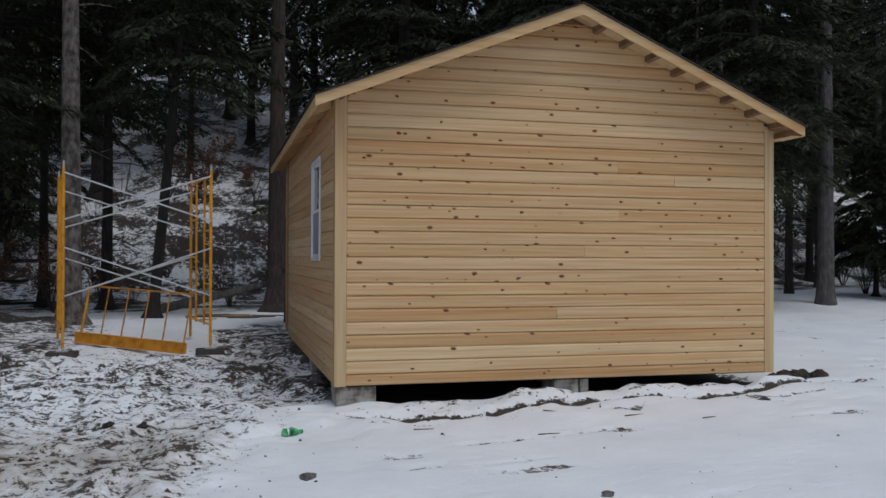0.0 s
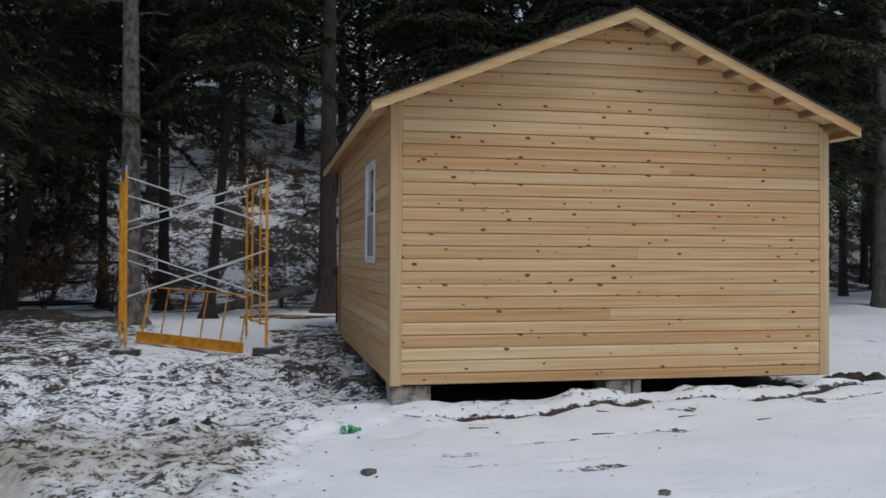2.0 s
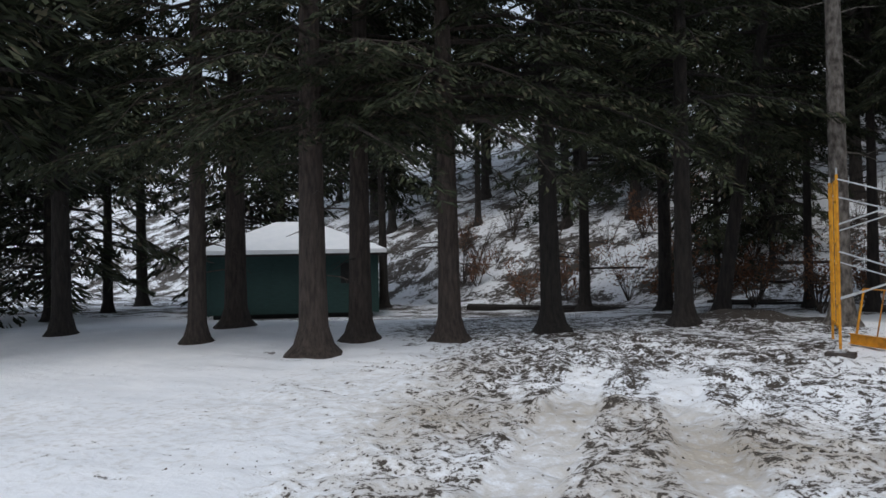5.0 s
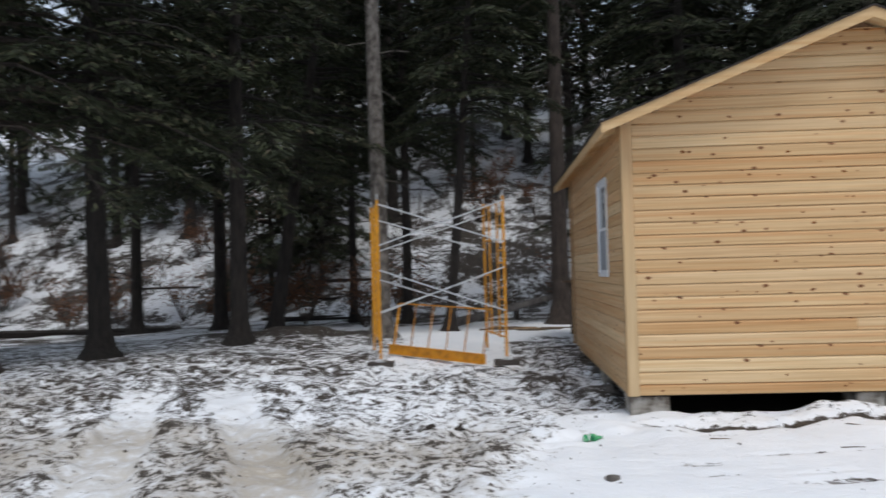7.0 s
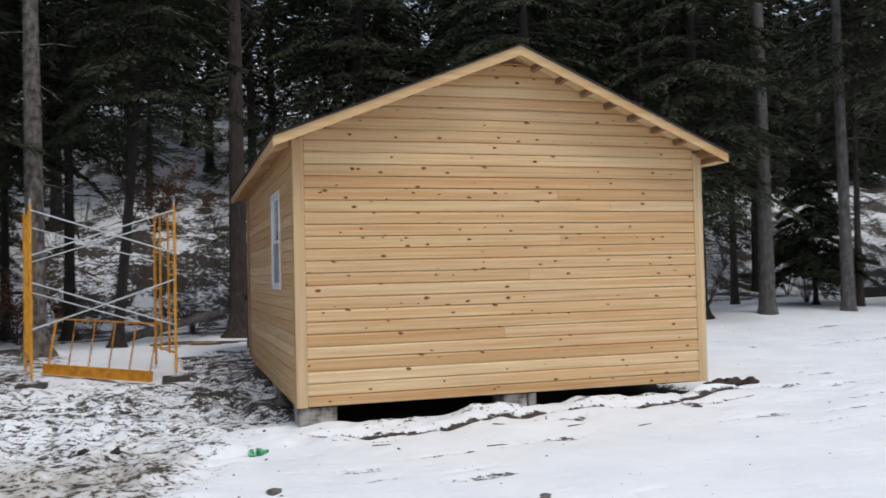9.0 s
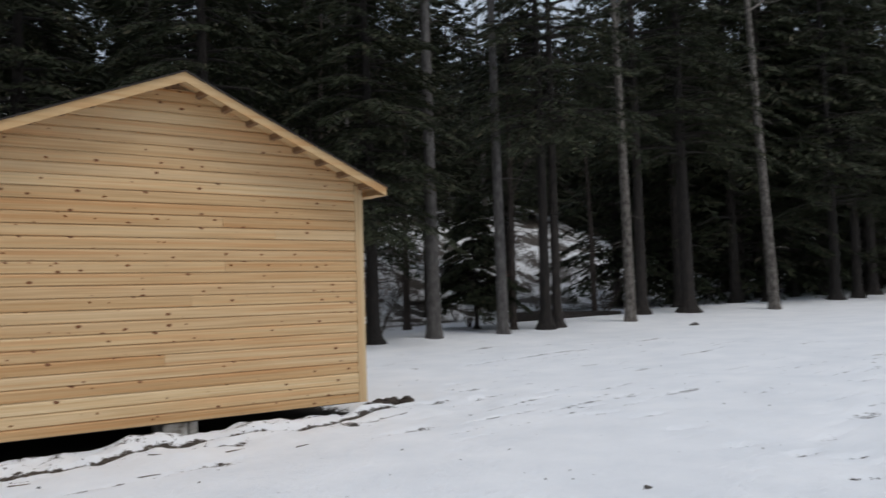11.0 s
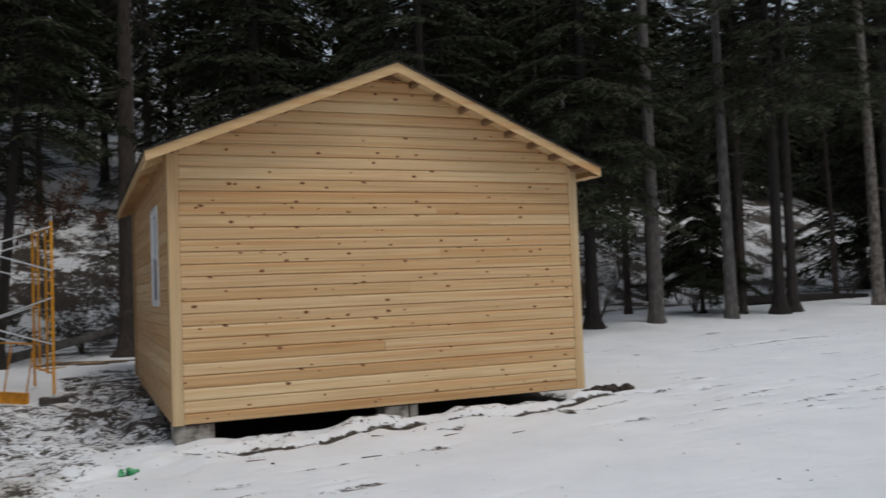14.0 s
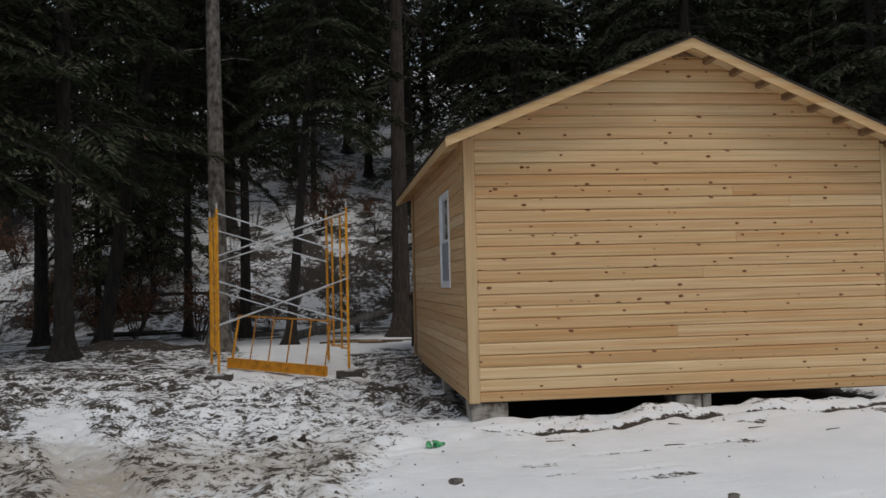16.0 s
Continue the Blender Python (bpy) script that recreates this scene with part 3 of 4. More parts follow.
    # roof: deck and shingles for each slope, rake boards, fascia, lookouts, rafter tails
    for s in (-1, 1):
        pitch, overhang = PITCH[s], REACH[s]

        def slab(t0, t1, reach, y0, y1):
            out = [(MID, RIDGE + t0), (MID + s * reach, RIDGE + t0 - pitch * reach), (MID + s * reach, RIDGE + t1 - pitch * reach), (MID, RIDGE + t1)]
            return prism(bmesh.new(), out, y0, y1)
        part("roof_deck", slab(-0.022, -0.004, overhang - 0.022, FRONT + 0.026, BACK - 0.026), PINE_RAKE, cabin, "pale plywood roof deck seen from below")
        part("shingles", slab(0.0, 0.014, overhang + 0.02, FRONT - 0.02, BACK + 0.02), SHINGLE, cabin, "dark shingle roof edge")
        for y0, y1 in ((FRONT, FRONT + 0.025), (BACK - 0.025, BACK)):
            drop = 0.112
            out = [(MID, RIDGE - 0.003), (MID + s * overhang, RIDGE - 0.003 - pitch * overhang), (MID + s * overhang, RIDGE - 0.003 - pitch * overhang - drop + 0.01), (MID + s * 0.0, RIDGE - drop)]
            part("rake_board", prism(bmesh.new(), out, y0, y1), PINE_RAKE, cabin, "pale pine rake board")
        xe = MID + s * overhang
        ze = RIDGE - pitch * overhang
        xa, xb = sorted((xe, xe - s * 0.022))
        part("fascia", boxed(xa, xb, FRONT + 0.027, BACK - 0.027, ze - 0.104, ze - 0.012, 0.003), PINE_RAKE, cabin)
        # lookouts carrying the rake
        for i in range(8):
            d = 0.26 + 0.305 * i
            out = [(MID + s * d, RIDGE - 0.024 - pitch * d), (MID + s * (d + 0.04), RIDGE - 0.024 - pitch * (d + 0.04)), (MID + s * (d + 0.04), RIDGE - 0.084 - pitch * (d + 0.04)), (MID + s * d, RIDGE - 0.084 - pitch * d)]
            part("lookout", prism(bmesh.new(), out, FRONT + 0.026, Y0 - 0.021), SHEATHING, cabin, "darker rough lookout end")
        # rafter tails
        y = 8.35
        while y < BACK - 0.2:
            wx = (X0 if s < 0 else X1) + s * 0.028
            out = [(wx, roof_z(wx) - 0.024), (xe - s * 0.024, roof_z(xe - s * 0.024) - 0.024), (xe - s * 0.024, roof_z(xe - s * 0.024) - 0.105), (wx, roof_z(wx) - 0.105)]
            part("rafter_tail", prism(bmesh.new(), out, y, y + 0.038), PINE_RAKE, cabin)
            y += 0.61
    # small blocks at the east eave return
    part("eave_return", boxed(X1 + 0.028, X1 + 0.19, FRONT + 0.06, Y0 + 0.05, roof_z(X1 + 0.15) - 0.112, roof_z(X1 + 0.15) - 0.103), PINE_RAKE, cabin, "thin pale soffit strip")
    # window in the west wall
    win = part("window", tuple_frame(X0 - 0.035, X0 + 0.03, 9.345, 10.195, 1.22, 2.41, 0.045), VINYL, cabin, "white vinyl double-hung window")
    zm = 1.80
    part("upper_sash", tuple_frame(X0 - 0.012, X0 + 0.02, 9.392, 10.148, zm - 0.02, 2.362, 0.035), VINYL, win)
    part("lower_sash", tuple_frame(X0 - 0.022, X0 - 0.013, 9.392, 10.148, 1.267, zm + 0.02, 0.035), VINYL, win)
    part("pane", boxed(X0 + 0.0, X0 + 0.006, 9.425, 10.115, zm + 0.012, 2.33), GLASS, win, "dark upper pane")
    part("screen", boxed(X0 - 0.018, X0 - 0.014, 9.425, 10.115, 1.30, zm - 0.013), SCREEN, win, "pale reflecting lower pane")
    # prominent knots let into the front boards
    spots = ((1.59, 2.88), (2.1, 2.86), (2.05, 2.66), (1.61, 2.52), (1.26, 2.27), (1.44, 2.31), (2.28, 2.26), (2.58, 2.24), (2.68, 2.48), (2.92, 2.21), (3.24, 2.26), (3.37, 2.26), (1.47, 1.83),
             (1.7, 1.91), (2.14, 1.79), (2.81, 1.85), (3.11, 1.89), (2.92, 1.76), (3.32, 2.0), (2.52, 1.36), (2.31, 1.04), (2.4, 1.09), (3.08, 1.52), (4.1, 1.75), (4.04, 1.89), (4.49, 1.89),
             (4.58, 1.74), (5.01, 1.74), (5.36, 1.74), (4.93, 1.88), (3.96, 1.48), (4.63, 1.5), (4.53, 2.51), (5.5, 2.49), (5.12, 2.27), (1.76, 0.15), (2.59, 0.19), (3.17, 0.07), (3.99, 0.6))
    rng = random.Random(5)
    vs, fs = [], []
    for x, z in spots:
        r = rng.uniform(0.009, 0.019)
        n = 9
        base = len(vs)
        k = int(math.floor((z - FIRST) / COURSE)) + 1
        z0 = FIRST + COURSE * (k - 1)
        z = min(max(z, z0 + 0.026), z0 + COURSE - 0.052)
        for j in range(n):
            a = 2 * math.pi * j / n
            q = rng.uniform(0.6, 1.3)
            vs.append((x + 1.35 * r * q * math.cos(a), Y0 - 0.0216, z + 0.8 * r * q * math.sin(a)))
        vs.append((x, Y0 - 0.0222, z))
        fs += [(base + j, base + (j + 1) % n, base + n) for j in range(n)]
    part("knot_inlay", (vs, [], fs), KNOT, front, "dark brown pine knots")["kind"] = "stuff"
    return cabin


def tuple_frame(x0, x1, y0, y1, z0, z1, w):
    """A rectangular frame in a plane of constant x."""
    bm = bmesh.new()
    for q in ((y0, y0 + w, z0, z1), (y1 - w, y1, z0, z1), (y0 + w, y1 - w, z0, z0 + w), (y0 + w, y1 - w, z1 - w, z1)):
        box(bm, x0, x1, *q)
    return bm


make_cabin()


def concrete_block(x, y, z_top, w, h, label):
    """A hollow concrete block with rounded arrises and two cores, laid on its side."""
    ob = thing("concrete_block", pose(x, y, z_top - h), label, "block", "blocks under the cabin")
    bm = bmesh.new()
    d, t = 0.40, 0.035
    box(bm, 0, w, 0, t, 0, h, 0.008)
    box(bm, 0, w, d - t, d, 0, h, 0.008)
    for a in (0.0, w / 2 - t / 2, w - t):
        box(bm, a, a + t, t, d - t, 0.002, h - 0.002)
    part("shell", bm, CONCRETE, ob)
    return ob


concrete_block(1.0, 8.115, -0.013, 0.40, 0.24, "weathered concrete block under the cabin's near corner")
concrete_block(3.3, 8.13, -0.013, 0.28, 0.20, "weathered concrete block under the middle of the wall")
concrete_block(3.60, 8.14, -0.013, 0.10, 0.20, "narrow broken concrete block beside the middle pier")
concrete_block(1.0, 10.3, -0.013, 0.36, 0.16, "concrete block under the cabin's west side")
concrete_block(1.0, 13.6, -0.013, 0.36, 0.14, "concrete block under the cabin's west side")
concrete_block(5.45, 10.4, -0.013, 0.38, 0.16, "concrete block under the cabin's east side")


# ---- scaffold ----
def scaffold_frame(parent, x, y, dx, dy, height, material, rungs):
    """One ladder-type end frame from (x, y) to (x+dx, y+dy)."""
    n = math.hypot(dx, dy)
    ends = ((x, y), (x + dx, y + dy))
    for px, py in ends:
        part("post", rod((px, py, 0.10), (px, py, height), 0.021), YELLOW, parent)
        part("coupling_pin", rod((px, py, height), (px, py, height + 0.09), 0.015), GALV, parent)
        part("jack_screw", rod((px, py, 0.03), (px, py, 0.22), 0.014), GALV, parent)
    for t in (0.30, 0.70):
        part("ladder_post", rod((x + dx * t, y + dy * t, 0.35), (x + dx * t, y + dy * t, height - 0.05), 0.016), YELLOW, parent)
    for i in range(rungs):
        z = 0.38 + (height - 0.45) * i / (rungs - 1)
        a, b = ((0.0, 1.0) if i in (0, rungs - 1) else (0.0, 0.30) if i % 3 == 1 else (0.70, 1.0) if i % 3 == 2 else (0.0, 0.30))
        part("rung", rod((x + dx * a, y + dy * a, z), (x + dx * b, y + dy * b, z), 0.014), YELLOW, parent)


def make_scaffold():
    z = at(-1.0, 11.8)
    ob = thing("scaffold", pose(-2.09, 11.84, z), "yellow steel scaffold with galvanised cross braces on wooden pads", "scaffold")
    w, dx, dy, h = 1.87, -0.30, 1.50, 2.47
    scaffold_frame(ob, 0, 0, dx, dy, h, YELLOW, 8)
    scaffold_frame(ob, w, -0.03, dx, dy, h, YELLOW, 12)
    for ox, oy in ((0, 0), (dx, dy)):
        for lo, hi in ((1.79, 2.40), (0.78, 1.42)):
            sag = 0.12 if oy else 0.0
            part("cross_brace", rod((ox + 0.02, oy - 0.03, lo - 0.7 * sag), (ox + w, oy - 0.06, hi - sag), 0.011), GALV, ob)
            part("cross_brace", rod((ox + 0.02, oy - 0.06, hi - sag), (ox + w, oy - 0.09, lo - 0.7 * sag), 0.011), GALV, ob)
    for px, py in ((0, 0), (dx, dy), (w, -0.03), (w + dx, dy - 0.03)):
        part("foot_plate", boxed(px - 0.07, px + 0.07, py - 0.07, py + 0.07, 0.056, 0.064), GALV, ob)
        part("pad", boxed(px - 0.19, px + 0.19, py - 0.12, py + 0.12, -0.02, 0.056, 0.006), WET_WOOD, ob, "dark wet wooden pad")
    return ob


make_scaffold()


def leaning_frame():
    """A guard frame lying aslant on its yellow toe board inside the scaffold."""
    z = at(-1.1, 12.2)
    ob = thing("guard_frame", pose(-2.10, 13.0, z + 0.12, 0, 2.8, -35), "orange guard rail frame standing on a yellow toe board", "scaffold part")
    part("toe_board", boxed(0, 1.90, -0.022, 0.022, 0.0, 0.15, 0.006), YELLOW, ob, "bright yellow toe board")
    part("toe_flange", boxed(0.003, 1.897, -0.06, -0.023, 0.0, 0.012), YELLOW, ob)
    part("toe_flange", boxed(0.003, 1.897, -0.06, -0.023, 0.138, 0.15), YELLOW, ob)
    for i in range(6):
        x = 0.05 + 0.355 * i
        part("upright", rod((x, 0.035, 0.05), (x - 0.015, 0.20, 0.80), 0.019 if i == 0 else 0.011), YELLOW if i == 0 else RUSTY, ob)
    part("top_rail", rod((0.03, 0.20, 0.80), (1.84, 0.20, 0.80), 0.013), RUSTY, ob)
    return ob


leaning_frame()


# ---- trees ----
def trunk_line(h, lean, bend, rng, n=12):
    a = rng.uniform(0, 6.28)
    pts = []
    for i in range(n + 1):
        u = i / n
        pts.append((lean[0] * u * h + bend * math.sin(u * 3.1 + a) * u, lean[1] * u * h + bend * math.cos(u * 2.7 + a) * u, h * u))
    return pts


def on_line(pts, z, h):
    t = min(max(z / h, 0), 0.999) * (len(pts) - 1)
    i = int(t)
    return Vector(pts[i]).lerp(Vector(pts[i + 1]), t - i)


def trunk_rows(pts, r, flare=1.5):
    n = len(pts) - 1
    radii = [r * (1 - 0.86 * i / n) for i in range(n + 1)]
    low = Vector(pts[0]).lerp(Vector(pts[1]), 0.12)
    mid = Vector(pts[0]).lerp(Vector(pts[1]), 0.35)
    pts = [Vector(pts[0]) - Vector((0, 0, 0.25)), pts[0], low, mid] + pts[1:]
    return pts, [r * flare * 1.25, r * flare, r * (1 + 0.4 * (flare - 1)), r * 1.02] + radii[1:], 12


def crown_sprays(pts, h, base, reach, count, per, seed, droop=0.40, size=1.0):
    """Boughs as arching sticks and the flat sprays of needles that hang along them."""
    rs = np.random.RandomState(seed)
    rng = random.Random(seed)
    boughs, quads = [], []
    for i in range(count):
        u = ((i + rng.random()) / count) ** 1.15
        z = base + (h - base) * u
        az = rng.uniform(0, 2 * math.pi)
        length = reach * (1 - u) ** 0.75 * rng.uniform(0.65, 1.15) + 0.25
        o = np.array(on_line(pts, z, h))
        d = np.array((math.cos(az), math.sin(az), 0.0))
        lift = rng.uniform(0.02, 0.25)
        fall = droop * rng.uniform(0.7, 1.5)

        def along(s):
            s = np.asarray(s)[..., None]
            return o + d * length * s + np.array((0, 0, 1.0)) * length * (lift * s - fall * s * s)
        boughs.append(([tuple(along(s)) for s in (0.0, 0.35, 0.7, 1.0)], [0.012 + 0.012 * length, 0.009 + 0.007 * length, 0.010, 0.004], 4))
        m = int(1.4 * per * (0.4 + length / reach))
        s = rs.uniform(0.12, 1.0, m) ** 0.8
        side = np.array((-d[1], d[0], 0.0))
        sg = rs.choice((-1.0, 1.0), m)
        w = rs.uniform(0, 1, m) * (0.42 * length * (1.12 - s)) + 0.03
        c = along(s) + side * (sg * w)[:, None] + d * (0.35 * w)[:, None]
        c[:, 2] -= 0.35 * w + rs.uniform(0, 0.10, m)
        ax = side * sg[:, None] * rs.uniform(0.3, 1.0, m)[:, None] + d * rs.uniform(0.2, 1.0, m)[:, None]
        ax[:, 2] -= rs.uniform(0.15, 0.75, m)
        ax /= np.linalg.norm(ax, axis=1)[:, None]
        up = np.stack((rs.normal(0, 0.5, m), rs.normal(0, 0.5, m), np.ones(m)), 1)
        cr = np.cross(ax, up)
        cr /= np.linalg.norm(cr, axis=1)[:, None]
        ln = rs.uniform(0.05, 0.13, m)[:, None] * size
        wd = rs.uniform(0.011, 0.029, m)[:, None] * size
        quads.append(np.stack((c - ax * ln, c + cr * wd, c + ax * ln, c - cr * wd), 1))
    q = np.concatenate(quads).reshape(-1, 3)
    faces = np.arange(len(q)).reshape(-1, 4)
    return boughs, (q.tolist(), [], faces.tolist())


def dead_twigs(pts, h, z0, z1, count, seed, length=1.0):
    rng = random.Random(seed)
    rows = []
    for _ in range(count):
        z = rng.uniform(z0, z1)
        az = rng.uniform(0, 6.28)
        n = length * rng.uniform(0.3, 1.2)
        o = on_line(pts, z, h)
        d = Vector((math.cos(az), math.sin(az), rng.uniform(-0.35, 0.15)))
        tip = o + d * n + Vector((0, 0, -0.12 * n))
        rows.append(([o, o + d * n * 0.5, tip], [0.014, 0.010, 0.004], 4))
        for _ in range(2):
            e = (o + d * n * rng.uniform(0.3, 0.8))
            rows.append(([e, e + Vector((rng.uniform(-1, 1), rng.uniform(-1, 1), rng.uniform(-0.4, 0.3))) * 0.3 * n], [0.006, 0.003], 3))
    return rows


def evergreen(name, label, x, y, h, r, base, reach, count, per, seed, bark=BARK_DARK, lean=(0, 0), twigs=14, size=1.0, droop=0.40, bend=0.12, z=None):
    rng = random.Random(seed)
    ob = thing(name, pose(x, y, at(x, y) if z is None else z), label, "tree", "evergreens of the wood")
    pts = trunk_line(h, lean, bend, rng)
    part("trunk", tubes([trunk_rows(pts, r, 2.0)]), bark, ob)
    boughs, sprays = crown_sprays(pts, h, base, reach, count, per, seed, droop, size)
    part("branchwork", tubes(boughs + dead_twigs(pts, h, 1.2, max(base + 1.5, 3.0), twigs, seed)), bark, ob)["kind"] = "stuff"
    part("crown", sprays, HEMLOCK, ob, "drooping dark green needle sprays")["kind"] = "stuff"
    return ob


def bare_tree(name, label, x, y, h, r, first, seed, bark=BARK_GREY, lean=(0, 0), bend=0.2, limbs=14, flare=1.35):
    """A leafless hardwood: a tall clean trunk, ascending limbs that fork twice."""
    rng = random.Random(seed)
    ob = thing(name, pose(x, y, at(x, y)), label, "tree", "bare trees of the wood")
    pts = trunk_line(h, lean, bend, rng)
    part("trunk", tubes([trunk_rows(pts, r, flare)]), bark, ob)
    rows = dead_twigs(pts, h, 2.0, first, 9, seed, 0.8)

    def grow(o, d, n, rad, depth):
        mid = o + d * n * 0.5 + Vector((rng.uniform(-1, 1), rng.uniform(-1, 1), 0.3)) * n * 0.06
        tip = o + d * n + Vector((0, 0, 0.10 * n))
        rows.append(([o, mid, tip], [rad, rad * 0.7, rad * 0.35], 5 if depth == 2 else 3))
        if depth:
            for _ in range(4):
                t = rng.uniform(0.3, 1.0)
                e = o.lerp(tip, t)
                k = (d + Vector((rng.uniform(-1, 1), rng.uniform(-1, 1), rng.uniform(-0.3, 0.7))) * 0.8).normalized()
                grow(e, k, n * rng.uniform(0.35, 0.6), rad * 0.45, depth - 1)
    for i in range(limbs):
        z = first + (h - first) * (i + rng.random()) / limbs
        az = rng.uniform(0, 6.28)
        d = Vector((math.cos(az), math.sin(az), rng.uniform(0.4, 1.1))).normalized()
        grow(on_line(pts, z, h), d, rng.uniform(1.2, 3.0) * (1.15 - z / h) + 0.4, 0.35 * r * (1.15 - z / h), 2)
    part("branchwork", tubes(rows), bark, ob)["kind"] = "stuff"
    return ob


DARK = "tall dark hemlock with bare lower trunk in snow"
# the row on the west side
west = [(-13.1, 10.5, 0.18), (-14.0, 12.4, 0.24), (-9.75, 9.95, 0.24), (-9.9, 11.4, 0.21), (-8.15, 11.6, 0.20), (-6.85, 12.9, 0.19), (-5.0, 14.5, 0.17)]
for i, (x, y, r) in enumerate(west):
    evergreen("hemlock", DARK, x, y, 13 + i % 3, r, 3.7, 3.0 if i < 6 else 2.2, 105, 125, 21 + i, BARK_BROWN if i < 5 else BARK_DARK, (0.012 * (i % 3 - 1) * -1, 0.0), 18)
# thinner evergreens behind the scaffold and the mound
slim = [(-7.0, 19.7, 0.16, 0.0), (-5.25, 18.0, 0.16, 0.17), (-10.3, 22.6, 0.17, 0.0), (-2.47, 19.8, 0.13, 0.012), (-1.31, 16.9, 0.11, 0.085), (-4.0, 21.3, 0.11, 0.0)]
for i, (x, y, r, tilt) in enumerate(slim):
    evergreen("hemlock", "slender dark hemlock at the edge of the wood" if tilt < 0.05 else "slender dark hemlock leaning over the snow", x, y, 12 + i % 3, r, 3.4 if i < 3 else 4.3, 2.3 if i < 3 else 1.9, 90, 130, 41 + i, BARK_DARK, (tilt, 0.0), 16)
evergreen("pine", "tall pine with pale grey scaly trunk behind the scaffold", -2.48, 15.1, 17, 0.175, 8.5, 3.0, 80, 110, 61, BARK_PALE, (-0.004, 0.0), 10, bend=0.05)
evergreen("pine", "tall pine with dark brown trunk behind the cabin", 1.12, 18.6, 17, 0.215, 7.5, 3.2, 90, 110, 62, BARK_BROWN, (0.0, 0.0), 16, bend=0.06)
# east side
evergreen("hemlock", "bushy hemlock with low green boughs beside the cabin", 11.5, 16.6, 14, 0.17, 2.6, 2.6, 160, 190, 63, BARK_DARK, (0, 0), 8)
evergreen("hemlock", "young hemlock with low boughs over the snow", 15.6, 17.6, 3.8, 0.07, 0.9, 1.25, 100, 110, 64, BARK_DARK, (0, 0), 4)
evergreen("hemlock", "bushy hemlock behind the cabin roof", 8.0, 18.4, 15, 0.2, 3.0, 3.4, 160, 190, 65, BARK_DARK)
evergreen("hemlock", "bushy hemlock behind the cabin roof", 4.2, 20.2, 16, 0.2, 3.0, 3.6, 160, 190, 66, BARK_DARK)
for i, (x, y, r) in enumerate([(16.75, 16.0, 0.20), (17.3, 16.1, 0.17), (22.0, 17.0, 0.22), (23.6, 16.4, 0.29), (31.4, 15.6, 0.25), (34.5, 17.8, 0.25), (28.6, 18.0, 0.25), (25.6, 18.3, 0.2), (36.6, 20.5, 0.26), (39.0, 23.0, 0.25), (42.5, 21.0, 0.25), (45.0, 17.0, 0.26), (47.5, 12.5, 0.26), (49.0, 7.5, 0.25), (46.0, 24.0, 0.25), (51.0, 17.0, 0.25), (52.0, 1.5, 0.25)]):
    far = x > 35
    evergreen("hemlock", DARK, x, y, (16 if x < 25 else 14) + (i * 7) % 4, 0.8 * r, (5.2 if x < 26 else 3.0) + 0.5 * (i % 3), 3.2 if not far else 4.0, 110, 120 if not far else 60, 71 + i, BARK_DARK, (0, 0), 14, 1.05 if not far else 2.0)
bare_tree("bare_tree", "tall leafless tree with straight grey-brown trunk", 13.2, 16.4, 19, 0.185, 10, 81, BARK_GREY, (0.002, 0), 0.06)
bare_tree("bare_tree", "tall leafless tree with straight grey trunk", 15.1, 15.9, 19, 0.15, 9, 82, BARK_GREY, (-0.014, 0), 0.10)
bare_tree("bare_tree", "tall leafless tree with pale patchy bark", 19.8, 15.6, 18, 0.155, 8, 83, BARK_PALE, (-0.012, 0), 0.22)
bare_tree("bare_tree", "tall leafless tree with pale bowed trunk", 26.5, 15.1, 19, 0.175, 9.5, 84, BARK_PALE, (-0.045, 0), 0.30)
for i, (x, y, r) in enumerate([(16.1, 16.6, 0.09), (17.2, 21.8, 0.10), (14.6, 19.6, 0.11), (21.3, 18.4, 0.09), (12.4, 20.5, 0.10), (18.8, 19.6, 0.1), (-8.4, 24.5, 0.1), (-12.8, 26.0, 0.11)]):
    bare_tree("bare_tree", "slender leafless sapling on the snowy slope", x, y, 10 + i % 3, r, 3.5, 91 + i, BARK_BROWN, (0.01 * (i % 3 - 1), 0), 0.15, 8)

# the wood on the hillside
protos = [
    evergreen("hemlock", "dark hemlock on the snowy hillside", 2.5, 30.5, 14, 0.19, 4.0, 3.0, 100, 44, 101, size=2.0),
    evergreen("hemlock", "dark hemlock on the snowy hillside", 6.5, 28.0, 13, 0.17, 3.8, 2.8, 100, 44, 102, size=2.0),
    evergreen("hemlock", "dark hemlock on the snowy hillside", 9.5, 30.0, 15, 0.21, 4.6, 3.2, 100, 44, 103, size=2.0),
    evergreen("hemlock", "thin dark hemlock on the snowy hillside", -6.4, 31.0, 12, 0.13, 4.4, 2.2, 80, 44, 104, size=1.8),
    bare_tree("bare_tree", "leafless tree on the snowy hillside", -8.5, 31.5, 14, 0.15, 5, 105, BARK_GREY),
]
protos.append(evergreen("hemlock", "tall dark hemlock with a long bare trunk", 12.5, 25.5, 19, 0.16, 7.0, 2.8, 120, 50, 107, size=2.0))
protos.append(evergreen("hemlock", "bushy dark hemlock with boughs near the ground", 26.0, 21.5, 12, 0.16, 1.0, 3.0, 120, 44, 106, size=2.0))
rng = random.Random(77)
placed = [(p.location.x, p.location.y) for p in protos]
tries = 0
